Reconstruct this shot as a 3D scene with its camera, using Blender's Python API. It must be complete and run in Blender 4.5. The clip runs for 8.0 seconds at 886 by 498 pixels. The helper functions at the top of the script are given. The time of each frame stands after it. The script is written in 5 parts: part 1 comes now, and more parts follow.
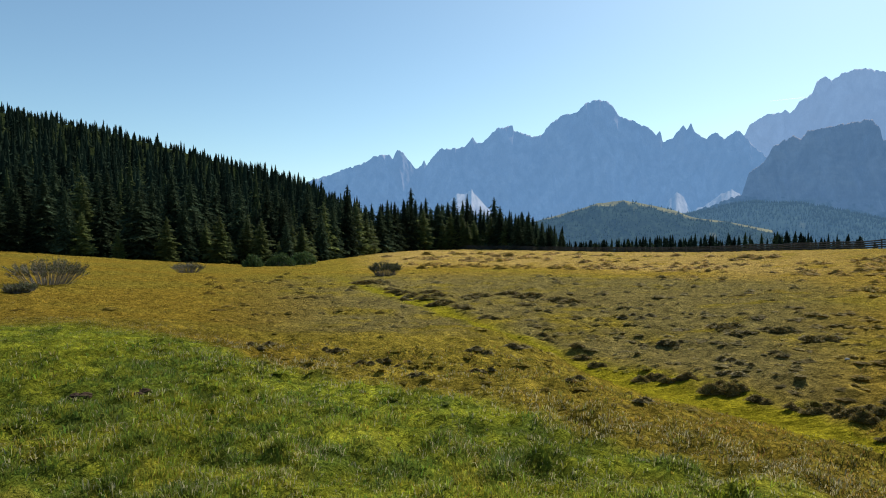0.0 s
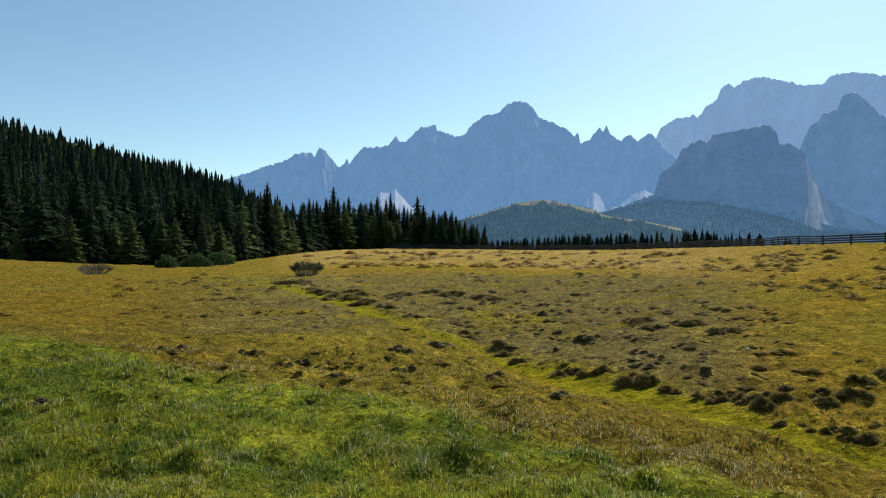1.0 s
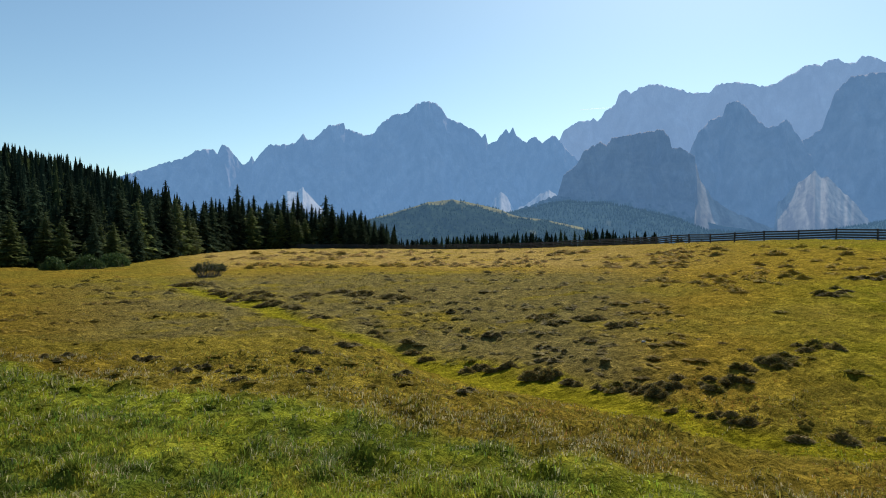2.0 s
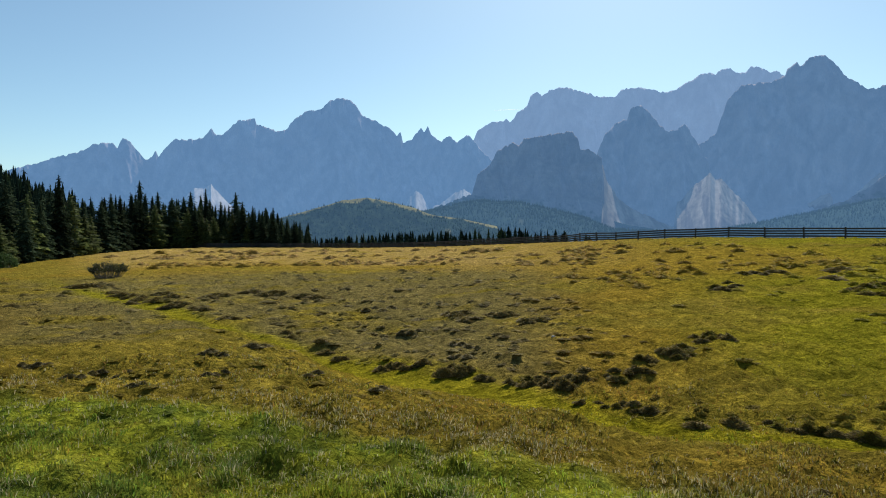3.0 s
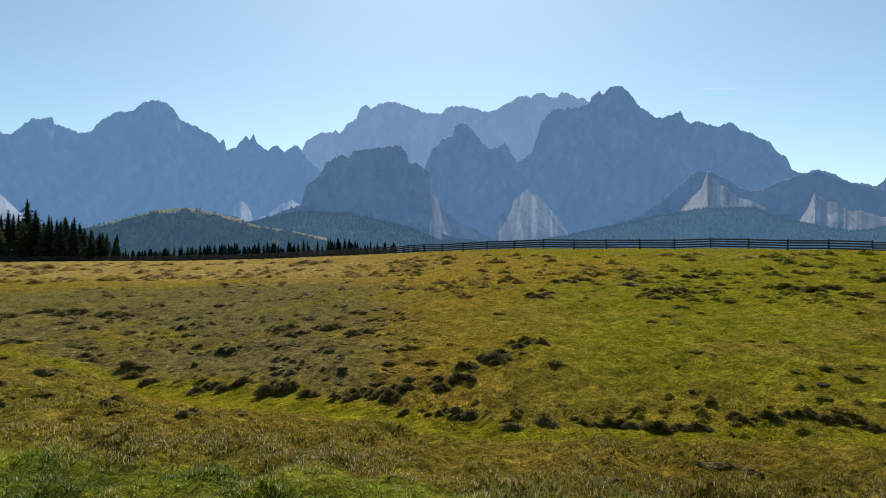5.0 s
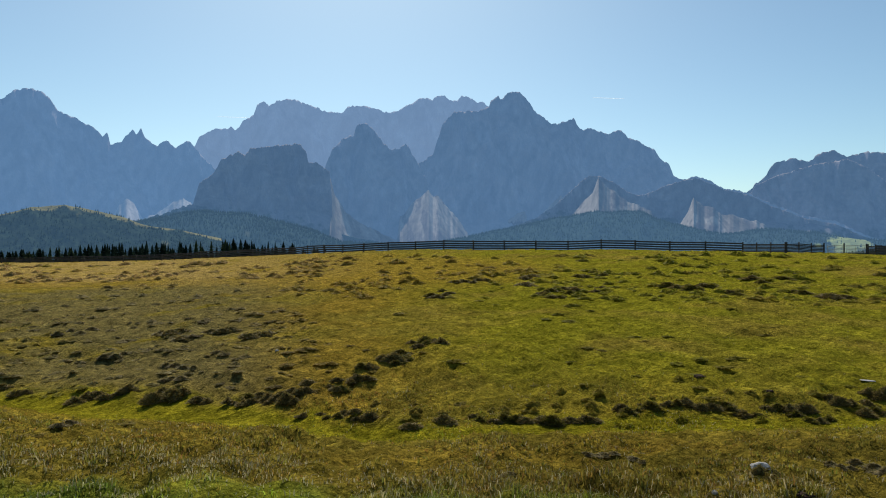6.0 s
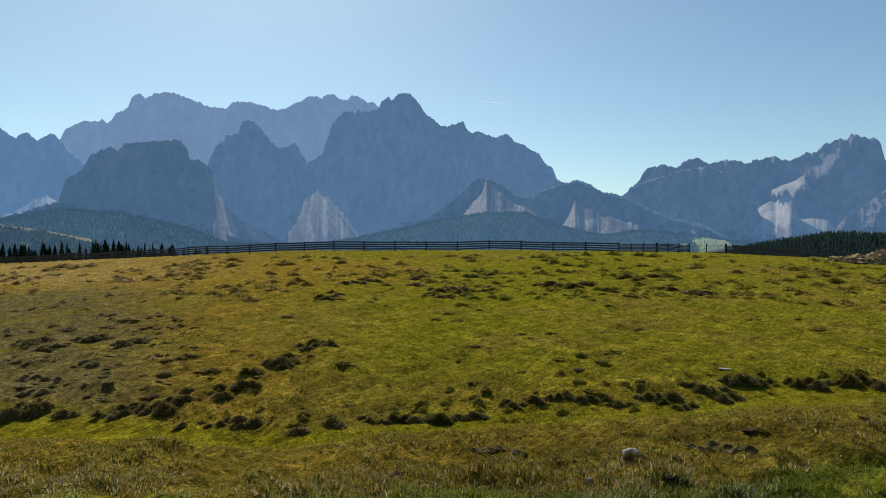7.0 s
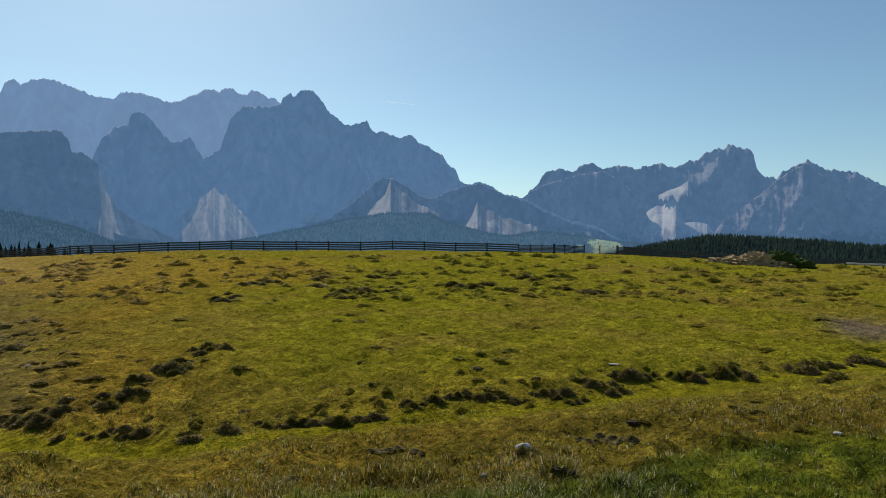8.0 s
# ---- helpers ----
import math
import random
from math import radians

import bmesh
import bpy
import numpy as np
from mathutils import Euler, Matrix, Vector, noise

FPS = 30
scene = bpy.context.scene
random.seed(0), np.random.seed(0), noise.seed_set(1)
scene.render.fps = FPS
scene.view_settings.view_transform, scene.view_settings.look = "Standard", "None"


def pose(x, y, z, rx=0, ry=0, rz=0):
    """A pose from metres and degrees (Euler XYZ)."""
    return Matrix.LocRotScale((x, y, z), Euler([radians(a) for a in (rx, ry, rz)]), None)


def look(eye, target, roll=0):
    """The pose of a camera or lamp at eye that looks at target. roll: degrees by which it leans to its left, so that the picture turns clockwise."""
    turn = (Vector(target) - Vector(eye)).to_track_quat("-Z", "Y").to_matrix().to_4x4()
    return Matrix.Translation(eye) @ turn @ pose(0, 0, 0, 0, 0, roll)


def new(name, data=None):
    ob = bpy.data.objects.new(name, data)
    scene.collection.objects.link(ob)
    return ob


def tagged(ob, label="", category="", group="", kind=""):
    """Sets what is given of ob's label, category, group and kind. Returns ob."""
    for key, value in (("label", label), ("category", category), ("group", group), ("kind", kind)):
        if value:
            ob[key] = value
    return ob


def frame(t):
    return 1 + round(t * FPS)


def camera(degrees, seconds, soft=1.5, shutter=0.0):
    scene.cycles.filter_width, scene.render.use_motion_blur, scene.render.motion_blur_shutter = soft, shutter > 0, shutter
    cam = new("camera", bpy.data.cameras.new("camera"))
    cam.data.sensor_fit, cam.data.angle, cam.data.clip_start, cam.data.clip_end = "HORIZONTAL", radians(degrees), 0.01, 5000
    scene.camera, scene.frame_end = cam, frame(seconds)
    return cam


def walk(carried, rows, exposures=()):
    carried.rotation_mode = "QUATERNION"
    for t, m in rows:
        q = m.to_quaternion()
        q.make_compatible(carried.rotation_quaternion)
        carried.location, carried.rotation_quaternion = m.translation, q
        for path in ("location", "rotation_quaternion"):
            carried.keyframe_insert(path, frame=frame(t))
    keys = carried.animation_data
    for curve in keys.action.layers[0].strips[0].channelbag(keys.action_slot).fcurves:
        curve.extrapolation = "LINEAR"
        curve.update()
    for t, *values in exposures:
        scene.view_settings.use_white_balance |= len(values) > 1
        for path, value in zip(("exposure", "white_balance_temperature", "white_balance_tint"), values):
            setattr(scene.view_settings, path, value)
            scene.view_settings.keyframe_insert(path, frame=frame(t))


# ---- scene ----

# ---------------------------------------------------------------- camera
cam = camera(68.43, 8.0, soft=1.0)
EYE = 1.7
# seconds, x, y, z from the standing point, yaw, pitch, roll
ROWS = [
    (0.0, -0.230, -0.052, 0.049, -0.11, -1.28, -0.20),
    (0.5, -0.199, -0.037, 0.044, -3.04, -1.31, -0.12),
    (1.0, -0.167, -0.014, 0.036, -6.80, -1.36, -0.05),
    (1.5, -0.135, -0.008, 0.030, -10.80, -1.39, 0.06),
    (3.0, -0.066, 0.019, 0.006, -22.15, -1.56, 0.12),
    (3.5, 0.010, 0.043, -0.004, -25.63, -1.61, 0.14),
    (4.0, 0.062, 0.054, -0.011, -29.17, -1.21, 0.07),
    (4.5, 0.085, 0.058, -0.015, -32.84, -0.78, 0.13),
    (6.0, 0.108, 0.021, -0.021, -45.68, -0.48, 0.00),
    (6.5, 0.118, -0.001, -0.025, -49.87, -0.47, -0.00),
    (7.0, 0.123, -0.017, -0.024, -55.25, -0.43, 0.09),
    (7.5, 0.120, -0.052, -0.015, -59.85, -0.35, -0.12),
    (8.0, 0.119, -0.079, -0.014, -63.70, -0.39, -0.19),
]
walk(cam, [(t, pose(x, y, EYE + z, 90 + pitch, roll, yaw)) for t, x, y, z, yaw, pitch, roll in ROWS],
     [(0.0, 0.09), (1.5, 0.02), (3.5, -0.10), (4.5, -0.13), (6.5, -0.30), (8.0, -0.33)])

# ---------------------------------------------------------------- light
SUN_AZ, SUN_EL = 38.0, 45.0
world = bpy.data.worlds.new("world")
scene.world = world
world.use_nodes = True
wn = world.node_tree
sky = wn.nodes.new("ShaderNodeTexSky")
sky.sky_type = "NISHITA"
sky.sun_disc = False
sky.sun_elevation, sky.sun_rotation = radians(SUN_EL), radians(SUN_AZ)
sky.altitude, sky.air_density, sky.dust_density, sky.ozone_density = 1500.0, 1.0, 2.5, 1.0
clear = wn.nodes.new("ShaderNodeMix")
clear.data_type, clear.blend_type = "RGBA", "MULTIPLY"
clear.inputs[0].default_value = 1.0
clear.inputs[7].default_value = (0.86, 1.04, 1.01, 1)
wn.links.new(sky.outputs[0], clear.inputs[6])
wn.links.new(clear.outputs[2], wn.nodes["Background"].inputs[0])
wn.nodes["Background"].inputs[1].default_value = 0.13
sun_data = bpy.data.lights.new("sun", "SUN")
sun_data.energy, sun_data.angle, sun_data.color = 5.0, radians(0.55), (1.0, 0.93, 0.82)
sun = new("sun", sun_data)
sun_dir = Vector((math.sin(radians(SUN_AZ)) * math.cos(radians(SUN_EL)), math.cos(radians(SUN_AZ)) * math.cos(radians(SUN_EL)), math.sin(radians(SUN_EL))))
sun.matrix_world = look(sun_dir * 400, (0, 0, 0))


# ---------------------------------------------------------------- small tools
def smooth(a, b, x):
    u = np.clip((np.asarray(x, float) - a) / (b - a), 0, 1)
    return u * u * (3 - 2 * u)


def hash2(ix, iy, seed):
    h = np.sin(ix * 127.1 + iy * 311.7 + seed * 74.7) * 43758.5453
    return h - np.floor(h)


def vnoise(x, y, seed=0):
    """Smooth value noise from 0 to 1."""
    x, y = np.asarray(x, float), np.asarray(y, float)
    ix, iy = np.floor(x), np.floor(y)
    u, v = x - ix, y - iy
    u, v = u * u * (3 - 2 * u), v * v * (3 - 2 * v)
    a = hash2(ix, iy, seed) * (1 - u) + hash2(ix + 1, iy, seed) * u
    b = hash2(ix, iy + 1, seed) * (1 - u) + hash2(ix + 1, iy + 1, seed) * u
    return a * (1 - v) + b * v


def fbm(x, y, octaves=4, seed=0, ridged=False):
    total, amp, norm = 0.0, 1.0, 0.0
    for k in range(octaves):
        n = vnoise(x * 2.03 ** k + 17.3 * k, y * 2.03 ** k - 9.1 * k, seed + k)
        total = total + amp * (1 - np.abs(2 * n - 1) if ridged else n)
        norm += amp
        amp *= 0.5
    return total / norm


def pchip(x, xs, ys):
    """Monotone cubic through the knots xs (rows of ys may differ per sample: ys is knots or samples x knots)."""
    xs, ys = np.asarray(xs, float), np.asarray(ys, float)
    d = np.diff(ys, axis=-1) / np.diff(xs, axis=-1)
    m = np.zeros_like(ys)
    m[..., 1:-1] = np.where(d[..., :-1] * d[..., 1:] > 0, 2 * d[..., :-1] * d[..., 1:] / (d[..., :-1] + d[..., 1:] + 1e-12), 0)
    m[..., 0], m[..., -1] = d[..., 0], d[..., -1]
    k = np.clip((np.asarray(x)[..., None] >= xs).sum(-1) - 1, 0, xs.shape[-1] - 2)

    def take(a, i):
        return np.take_along_axis(np.broadcast_to(a, (*k.shape, a.shape[-1])), i[..., None], -1)[..., 0]
    x0, x1, y0, y1, m0, m1 = take(xs, k), take(xs, k + 1), take(ys, k), take(ys, k + 1), take(m, k), take(m, k + 1)
    h = x1 - x0
    u = np.clip((x - x0) / h, 0, 1)
    return (2 * u ** 3 - 3 * u * u + 1) * y0 + (u ** 3 - 2 * u * u + u) * h * m0 + (3 * u * u - 2 * u ** 3) * y1 + (u ** 3 - u * u) * h * m1


def mesh_from(name, verts, faces, colours=None, flat=False):
    """A mesh from arrays; colours: one RGB per vertex, kept as the attribute tone."""
    me = bpy.data.meshes.new(name)
    verts, faces = np.asarray(verts, np.float32), np.asarray(faces, np.int32)
    n, k = faces.shape
    me.vertices.add(len(verts))
    me.vertices.foreach_set("co", verts.ravel())
    me.loops.add(n * k)
    me.loops.foreach_set("vertex_index", faces.ravel())
    me.polygons.add(n)
    me.polygons.foreach_set("loop_start", np.arange(n, dtype=np.int32) * k)
    if not flat:
        me.polygons.foreach_set("use_smooth", np.ones(n, bool))
    me.update(calc_edges=True)
    if colours is not None:
        at = me.attributes.new("tone", "FLOAT_COLOR", "POINT")
        c = np.ones((len(verts), 4), np.float32)
        c[:, :3] = colours
        at.data.foreach_set("color", c.ravel())
    return me


def part(name, data, material, parent, label=""):
    """Links a bmesh or mesh as one object under a thing or a part."""
    if isinstance(data, bmesh.types.BMesh):
        me = bpy.data.meshes.new(name)
        data.to_mesh(me)
        data.free()
    else:
        me = data
    if material and not me.materials:
        me.materials.append(material)
    ob = new(name, me)
    ob.parent = parent
    if label:
        ob["label"] = label
    return ob


def thing(name, data, material, label, category, group="", kind=""):
    ob = part(name, data, material, None)
    return tagged(ob, label, category, group, kind)


def grid_faces(nu, nv, wrap=False):
    """Quads of a grid of nu columns and nv rows, column by column."""
    cols = np.arange(nu if wrap else nu - 1)
    i, j = np.meshgrid(cols, np.arange(nv - 1), indexing="ij")
    i2 = (i + 1) % nu
    return np.stack([i * nv + j, i2 * nv + j, i2 * nv + j + 1, i * nv + j + 1], -1).reshape(-1, 4)


def polar(az, r):
    a = np.radians(az)
    return np.sin(a) * r, np.cos(a) * r


# ---------------------------------------------------------------- materials
def nodes_of(name):
    m = bpy.data.materials.new(name)
    m.use_nodes = True
    return m, m.node_tree, m.node_tree.nodes["Principled BSDF"]


def noise_node(nt, scale, detail=4.0, rough=0.6, vector=None):
    n = nt.nodes.new("ShaderNodeTexNoise")
    n.inputs["Scale"].default_value, n.inputs["Detail"].default_value, n.inputs["Roughness"].default_value = scale, detail, rough
    if vector is not None:
        nt.links.new(vector, n.inputs["Vector"])
    return n.outputs["Fac"]


def ramp(nt, fac, stops):
    r = nt.nodes.new("ShaderNodeValToRGB")
    while len(r.color_ramp.elements) < len(stops):
        r.color_ramp.elements.new(0.5)
    for e, (p, c) in zip(r.color_ramp.elements, stops):
        e.position, e.color = p, (*c, 1) if len(c) == 3 else c
    nt.links.new(fac, r.inputs[0])
    return r.outputs[0]


def mix(nt, a, b, fac, kind="MIX"):
    n = nt.nodes.new("ShaderNodeMix")
    n.data_type, n.blend_type = "RGBA", kind
    for sock, v in ((n.inputs[0], fac), (n.inputs[6], a), (n.inputs[7], b)):
        if isinstance(v, bpy.types.NodeSocket):
            nt.links.new(v, sock)
        elif isinstance(v, (int, float)):
            sock.default_value = v
        else:
            sock.default_value = (*v, 1)
    return n.outputs[2]


def bump(nt, bsdf, height, strength, distance):
    b = nt.nodes.new("ShaderNodeBump")
    b.inputs["Strength"].default_value, b.inputs["Distance"].default_value = strength, distance
    nt.links.new(height, b.inputs["Height"])
    nt.links.new(b.outputs[0], bsdf.inputs["Normal"])


def where(nt):
    return nt.nodes.new("ShaderNodeNewGeometry").outputs["Position"]


def tone_of(nt):
    a = nt.nodes.new("ShaderNodeAttribute")
    a.attribute_name = "tone"
    return a.outputs["Color"]


def stretched(nt, vector, scale):
    m = nt.nodes.new("ShaderNodeMapping")
    m.inputs["Scale"].default_value = scale
    nt.links.new(vector, m.inputs["Vector"])
    return m.outputs[0]


def ground_material():
    m, nt, b = nodes_of("meadow_turf")
    p = where(nt)
    fine = ramp(nt, noise_node(nt, 14, 6, 0.75, p), [(0.3, (0.30, 0.30, 0.27)), (0.7, (1.65, 1.6, 1.45))])
    wide = ramp(nt, noise_node(nt, 1.3, 5, 0.65, p), [(0.32, (0.6, 0.62, 0.62)), (0.68, (1.35, 1.33, 1.2))])
    clump = ramp(nt, noise_node(nt, 4.2, 4, 0.7, p), [(0.34, (0.5, 0.52, 0.5)), (0.5, (1.0, 1.0, 1.0)), (0.68, (1.4, 1.36, 1.2))])
    c = mix(nt, mix(nt, tone_of(nt), fine, 1.0, "MULTIPLY"), wide, 1.0, "MULTIPLY")
    c = mix(nt, c, clump, 1.0, "MULTIPLY")
    nt.links.new(c, b.inputs["Base Color"])
    b.inputs["Roughness"].default_value = 0.95
    b.inputs["Specular IOR Level"].default_value = 0.0
    lumps = nt.nodes.new("ShaderNodeMath")
    lumps.operation = "MULTIPLY_ADD"
    nt.links.new(noise_node(nt, 2.6, 5, 0.65, p), lumps.inputs[0])
    lumps.inputs[1].default_value = 2.2
    nt.links.new(noise_node(nt, 11, 6, 0.72, p), lumps.inputs[2])
    bump(nt, b, lumps.outputs[0], 1.0, 0.16)
    return m


def leaf_material(name, colour=None, light=0.35, spread=0.3, rough=0.6, gloss=0.12):
    """Foliage that lets some light through; colour None: the tone of each blade."""
    m, nt, b = nodes_of(name)
    base = tone_of(nt)
    if colour:
        info = nt.nodes.new("ShaderNodeObjectInfo").outputs["Random"]
        own = ramp(nt, info, [(0, tuple(c * (1 - spread) for c in colour)), (1, tuple(c * (1 + spread) for c in colour))])
        base = mix(nt, own, base, 1.0, "MULTIPLY")
    nt.links.new(base, b.inputs["Base Color"])
    b.inputs["Roughness"].default_value = rough
    b.inputs["Specular IOR Level"].default_value = gloss
    tr = nt.nodes.new("ShaderNodeBsdfTranslucent")
    nt.links.new(base, tr.inputs[0])
    mx = nt.nodes.new("ShaderNodeMixShader")
    mx.inputs[0].default_value = light
    nt.links.new(b.outputs[0], mx.inputs[1])
    nt.links.new(tr.outputs[0], mx.inputs[2])
    nt.links.new(mx.outputs[0], nt.nodes["Material Output"].inputs[0])
    return m


def wood_material(name, colour):
    m, nt, b = nodes_of(name)
    tc = nt.nodes.new("ShaderNodeTexCoord").outputs["Object"]
    g = noise_node(nt, 3.0, 5, 0.6, stretched(nt, tc, (1.0, 12.0, 12.0)))
    info = nt.nodes.new("ShaderNodeObjectInfo").outputs["Random"]
    c = ramp(nt, g, [(0.25, tuple(v * 0.55 for v in colour)), (0.75, tuple(v * 1.35 for v in colour))])
    c = mix(nt, c, ramp(nt, info, [(0, (0.7, 0.7, 0.7)), (1, (1.25, 1.22, 1.18))]), 1.0, "MULTIPLY")
    nt.links.new(c, b.inputs["Base Color"])
    b.inputs["Roughness"].default_value = 0.8
    bump(nt, b, g, 0.4, 0.01)
    return m


def hazed_material(name, air, strength, grain=0.03, contrast=(0.82, 1.18), rough_m=7.0):
    """Distant ground; the blue haze of the air before it is put in as emission."""
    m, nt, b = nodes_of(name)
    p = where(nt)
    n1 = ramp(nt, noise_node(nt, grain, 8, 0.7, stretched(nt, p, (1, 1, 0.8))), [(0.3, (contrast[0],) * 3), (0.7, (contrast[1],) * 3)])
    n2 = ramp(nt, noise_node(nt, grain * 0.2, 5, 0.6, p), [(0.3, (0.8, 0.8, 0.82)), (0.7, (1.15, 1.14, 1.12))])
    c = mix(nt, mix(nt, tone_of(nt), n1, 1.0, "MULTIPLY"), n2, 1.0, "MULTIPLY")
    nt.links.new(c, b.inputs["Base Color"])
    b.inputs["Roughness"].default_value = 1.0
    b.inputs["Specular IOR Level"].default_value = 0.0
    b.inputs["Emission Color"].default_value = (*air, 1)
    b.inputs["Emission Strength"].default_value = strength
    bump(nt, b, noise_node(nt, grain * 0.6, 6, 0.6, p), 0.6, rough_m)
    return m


TURF = ground_material()
GRASS = leaf_material("grass_blades", None, 0.5, rough=0.6, gloss=0.04)
NEEDLE = leaf_material("spruce_needles", (0.046, 0.068, 0.038), 0.3, 0.4, 0.8, 0.02)
LARCH = leaf_material("larch_needles", (0.120, 0.150, 0.052), 0.42, 0.25)
BARK = wood_material("conifer_bark", (0.10, 0.075, 0.055))
WOOD = wood_material("weathered_wood", (0.055, 0.050, 0.046))
BROWN_WOOD = wood_material("brown_wood", (0.11, 0.075, 0.052))
# last three: haze colours that the distant materials emit
HAZE_GLOW, VALLEY_GLOW, FAR_GLOW = (0.205, 0.43, 0.80), (0.19, 0.41, 0.73), (0.27, 0.46, 0.78)

# ---------------------------------------------------------------- the lie of the land
# by bearing: edge of the bank, brook, mid slope and fence line, each as distance and height under the eye
BEARINGS = [-60, -34, -14, 0, 15, 30, 45, 60, 75, 90, 105]
LIE = np.array([
    (20, -2.3, 35, -2.8, 80, -2.0, 125, 1.0),
    (18.7, -2.2, 35, -3.3, 80, -3.6, 125, -2.95),
    (10.3, -2.1, 30, -3.9, 75, -4.9, 130, -6.0),
    (7.8, -2.0, 35, -4.2, 90, -4.75, 222, -5.2),
    (6.0, -1.95, 18.3, -3.9, 70, -4.3, 180, -4.6),
    (5.2, -1.9, 13.0, -3.4, 50, -3.2, 124, -2.3),
    (4.8, -1.9, 10.9, -3.1, 40, -2.55, 95, -1.0),
    (4.8, -1.9, 11.3, -3.1, 38, -2.5, 91, -0.92),
    (5.2, -1.9, 13.2, -3.1, 40, -2.6, 94, -1.25),
    (7.0, -1.95, 17.5, -3.2, 50, -2.6, 112, -2.55),
    (9.0, -2.0, 24.0, -3.4, 60, -3.1, 150, -4.2),
])
# what lies past the fence: heights under the eye at 190, 320, 700 m beyond the fence line and at the rim
PAST = np.array([
    (30, 60, 140, 100), (21, 43, 120, 100), (10, 24, 62, 60), (-9, -14, -40, -60), (-13, -20, -45, -60), (-14, -22, -45, -60),
    (-14, -24, -48, -60), (-14, -24, -48, -60), (-15, -24, -48, -60), (-12, -18, -40, -60), (-12, -18, -40, -60),
])


def wrapped(az):
    az = (np.asarray(az, float) + 60) % 360 - 60
    return az


def lie_at(az):
    az = wrapped(az)
    xs = BEARINGS + [300]
    cols = [pchip(az, xs, np.append(LIE[:, k], LIE[0, k])) for k in range(8)]
    past = [pchip(az, xs, np.append(PAST[:, k], PAST[0, k])) for k in range(4)]
    return cols, past


def land(az, r):
    """Smooth height of the land at a bearing and distance, without its small relief."""
    az, r = np.broadcast_arrays(np.asarray(az, float), np.asarray(r, float))
    (rg, zg, rb, zb, rm, zm, rf, zf), (p1, p2, p3, p4) = lie_at(az)
    o = np.zeros_like(rg)
    xs = np.stack([o, rg, rb, rm, rf, rf + 18, rf + 190, rf + 320, rf + 700, o + 5200], -1)
    ys = np.stack([o - 1.7, zg, zb, zm, zf, zf - 0.5, p1, p2, p3, p4], -1)
    return EYE + pchip(r, xs, ys)


def bank_of(az):
    return lie_at(az)[0][0]


RAY_AZ, RAY_R = np.arange(-46, 106, 0.25), np.geomspace(3, 1300, 900)
RAY_Z = land(RAY_AZ[:, None], RAY_R[None])
FENCE_R = lie_at(RAY_AZ)[0][6]
# the wet moss along the brook: bearing and elevation from the eye
MOSS_LINE = [(-60, -2.6), (-20, -3.0), (-9.5, -3.7), (-6.5, -4.85), (-4.5, -5.3), (-1, -6.2), (3.2, -8.0), (6, -9.0), (8.4, -9.6), (10.8, -11.0), (13.8, -12.2), (19.5, -13.2), (25.7, -14.0), (31.6, -15.1), (36, -15.7), (41, -16.3), (48, -16.1), (54, -15.85),
             (62, -15.2), (69.5, -14.3), (74.4, -13.5), (81.4, -12.2), (85.8, -11.5), (91.9, -10.1), (97.4, -8.8), (106, -7.4)]


def ray_table(z):
    return np.degrees(np.arctan2(z - EYE, RAY_R[None]))[:, :645]


RAY_EL = ray_table(RAY_Z - 0.06)


def on_ray(az, el):
    """The distance of the meadow at a bearing and an elevation from the eye."""
    e = RAY_EL[int(np.clip(round((az + 46) * 4), 0, len(RAY_AZ) - 1))]
    k = np.argmax(e >= el) if (e >= el).any() else 644
    return RAY_R[k]


BROOK_R = np.array([on_ray(a, np.interp(a, *zip(*MOSS_LINE))) for a in RAY_AZ])
BROOK_R = np.convolve(np.pad(BROOK_R, 6, mode="edge"), np.ones(13) / 13, "valid")


def brook_of(az):
    return np.interp(wrapped(az), RAY_AZ, BROOK_R)


def heath_of(az, r):
    """Where the wet heath lies, from 0 to 1."""
    a = wrapped(az)
    return smooth(-22, -6, a) * (1 - smooth(26, 37, a)) * smooth(0.9, 1.25, r / np.minimum(brook_of(a), 19)) * (1 - smooth(62, 85, r))


def relief(az, r):
    """Tussocks and hollows: small heights over the land."""
    x, y = polar(az, r)
    near = smooth(2, 6, r) * (1 - smooth(260, 420, r))
    lump = fbm(x * 0.55, y * 0.55, 4, 3) - 0.5
    tus = fbm(x * 1.7, y * 1.7, 3, 11, True) - 0.5
    swell = fbm(x * 0.06, y * 0.06, 3, 21) - 0.5
    beyond = smooth(1.0, 1.5, r / bank_of(az))
    rb = brook_of(az)
    brook = np.exp(-((r - rb) / (0.06 * rb + 0.3)) ** 2) * smooth(-12, -2, wrapped(az)) * (1 - smooth(200, 260, wrapped(az)))
    knob = (vnoise(x * 4.3, y * 4.3, 13) - 0.5) * (1 - smooth(14, 24, r))
    hummock = heath_of(az, r) * smooth(0.42, 0.72, fbm(x * 0.75, y * 0.75, 3, 17)) * (1 - brook)
    return near * (lump * (0.16 + 0.18 * beyond) + hummock * 0.13 + (tus * (0.12 + 0.10 * beyond) + knob * 0.15 + (fbm(x * 3.4, y * 3.4, 2, 63) - 0.5) * 0.14 * (1 - smooth(10, 16, r))) * (1 - 0.8 * brook) + swell * 0.35 * beyond * smooth(15, 40, r)) - 0.13 * brook


def height(az, r):
    return land(az, r) + relief(az, r)


def height_xy(x, y):
    return height(np.degrees(np.arctan2(x, y)), np.hypot(x, y))


GROUND_Z = RAY_Z + relief(RAY_AZ[:, None], RAY_R[None])
RAY_EL = ray_table(GROUND_Z)


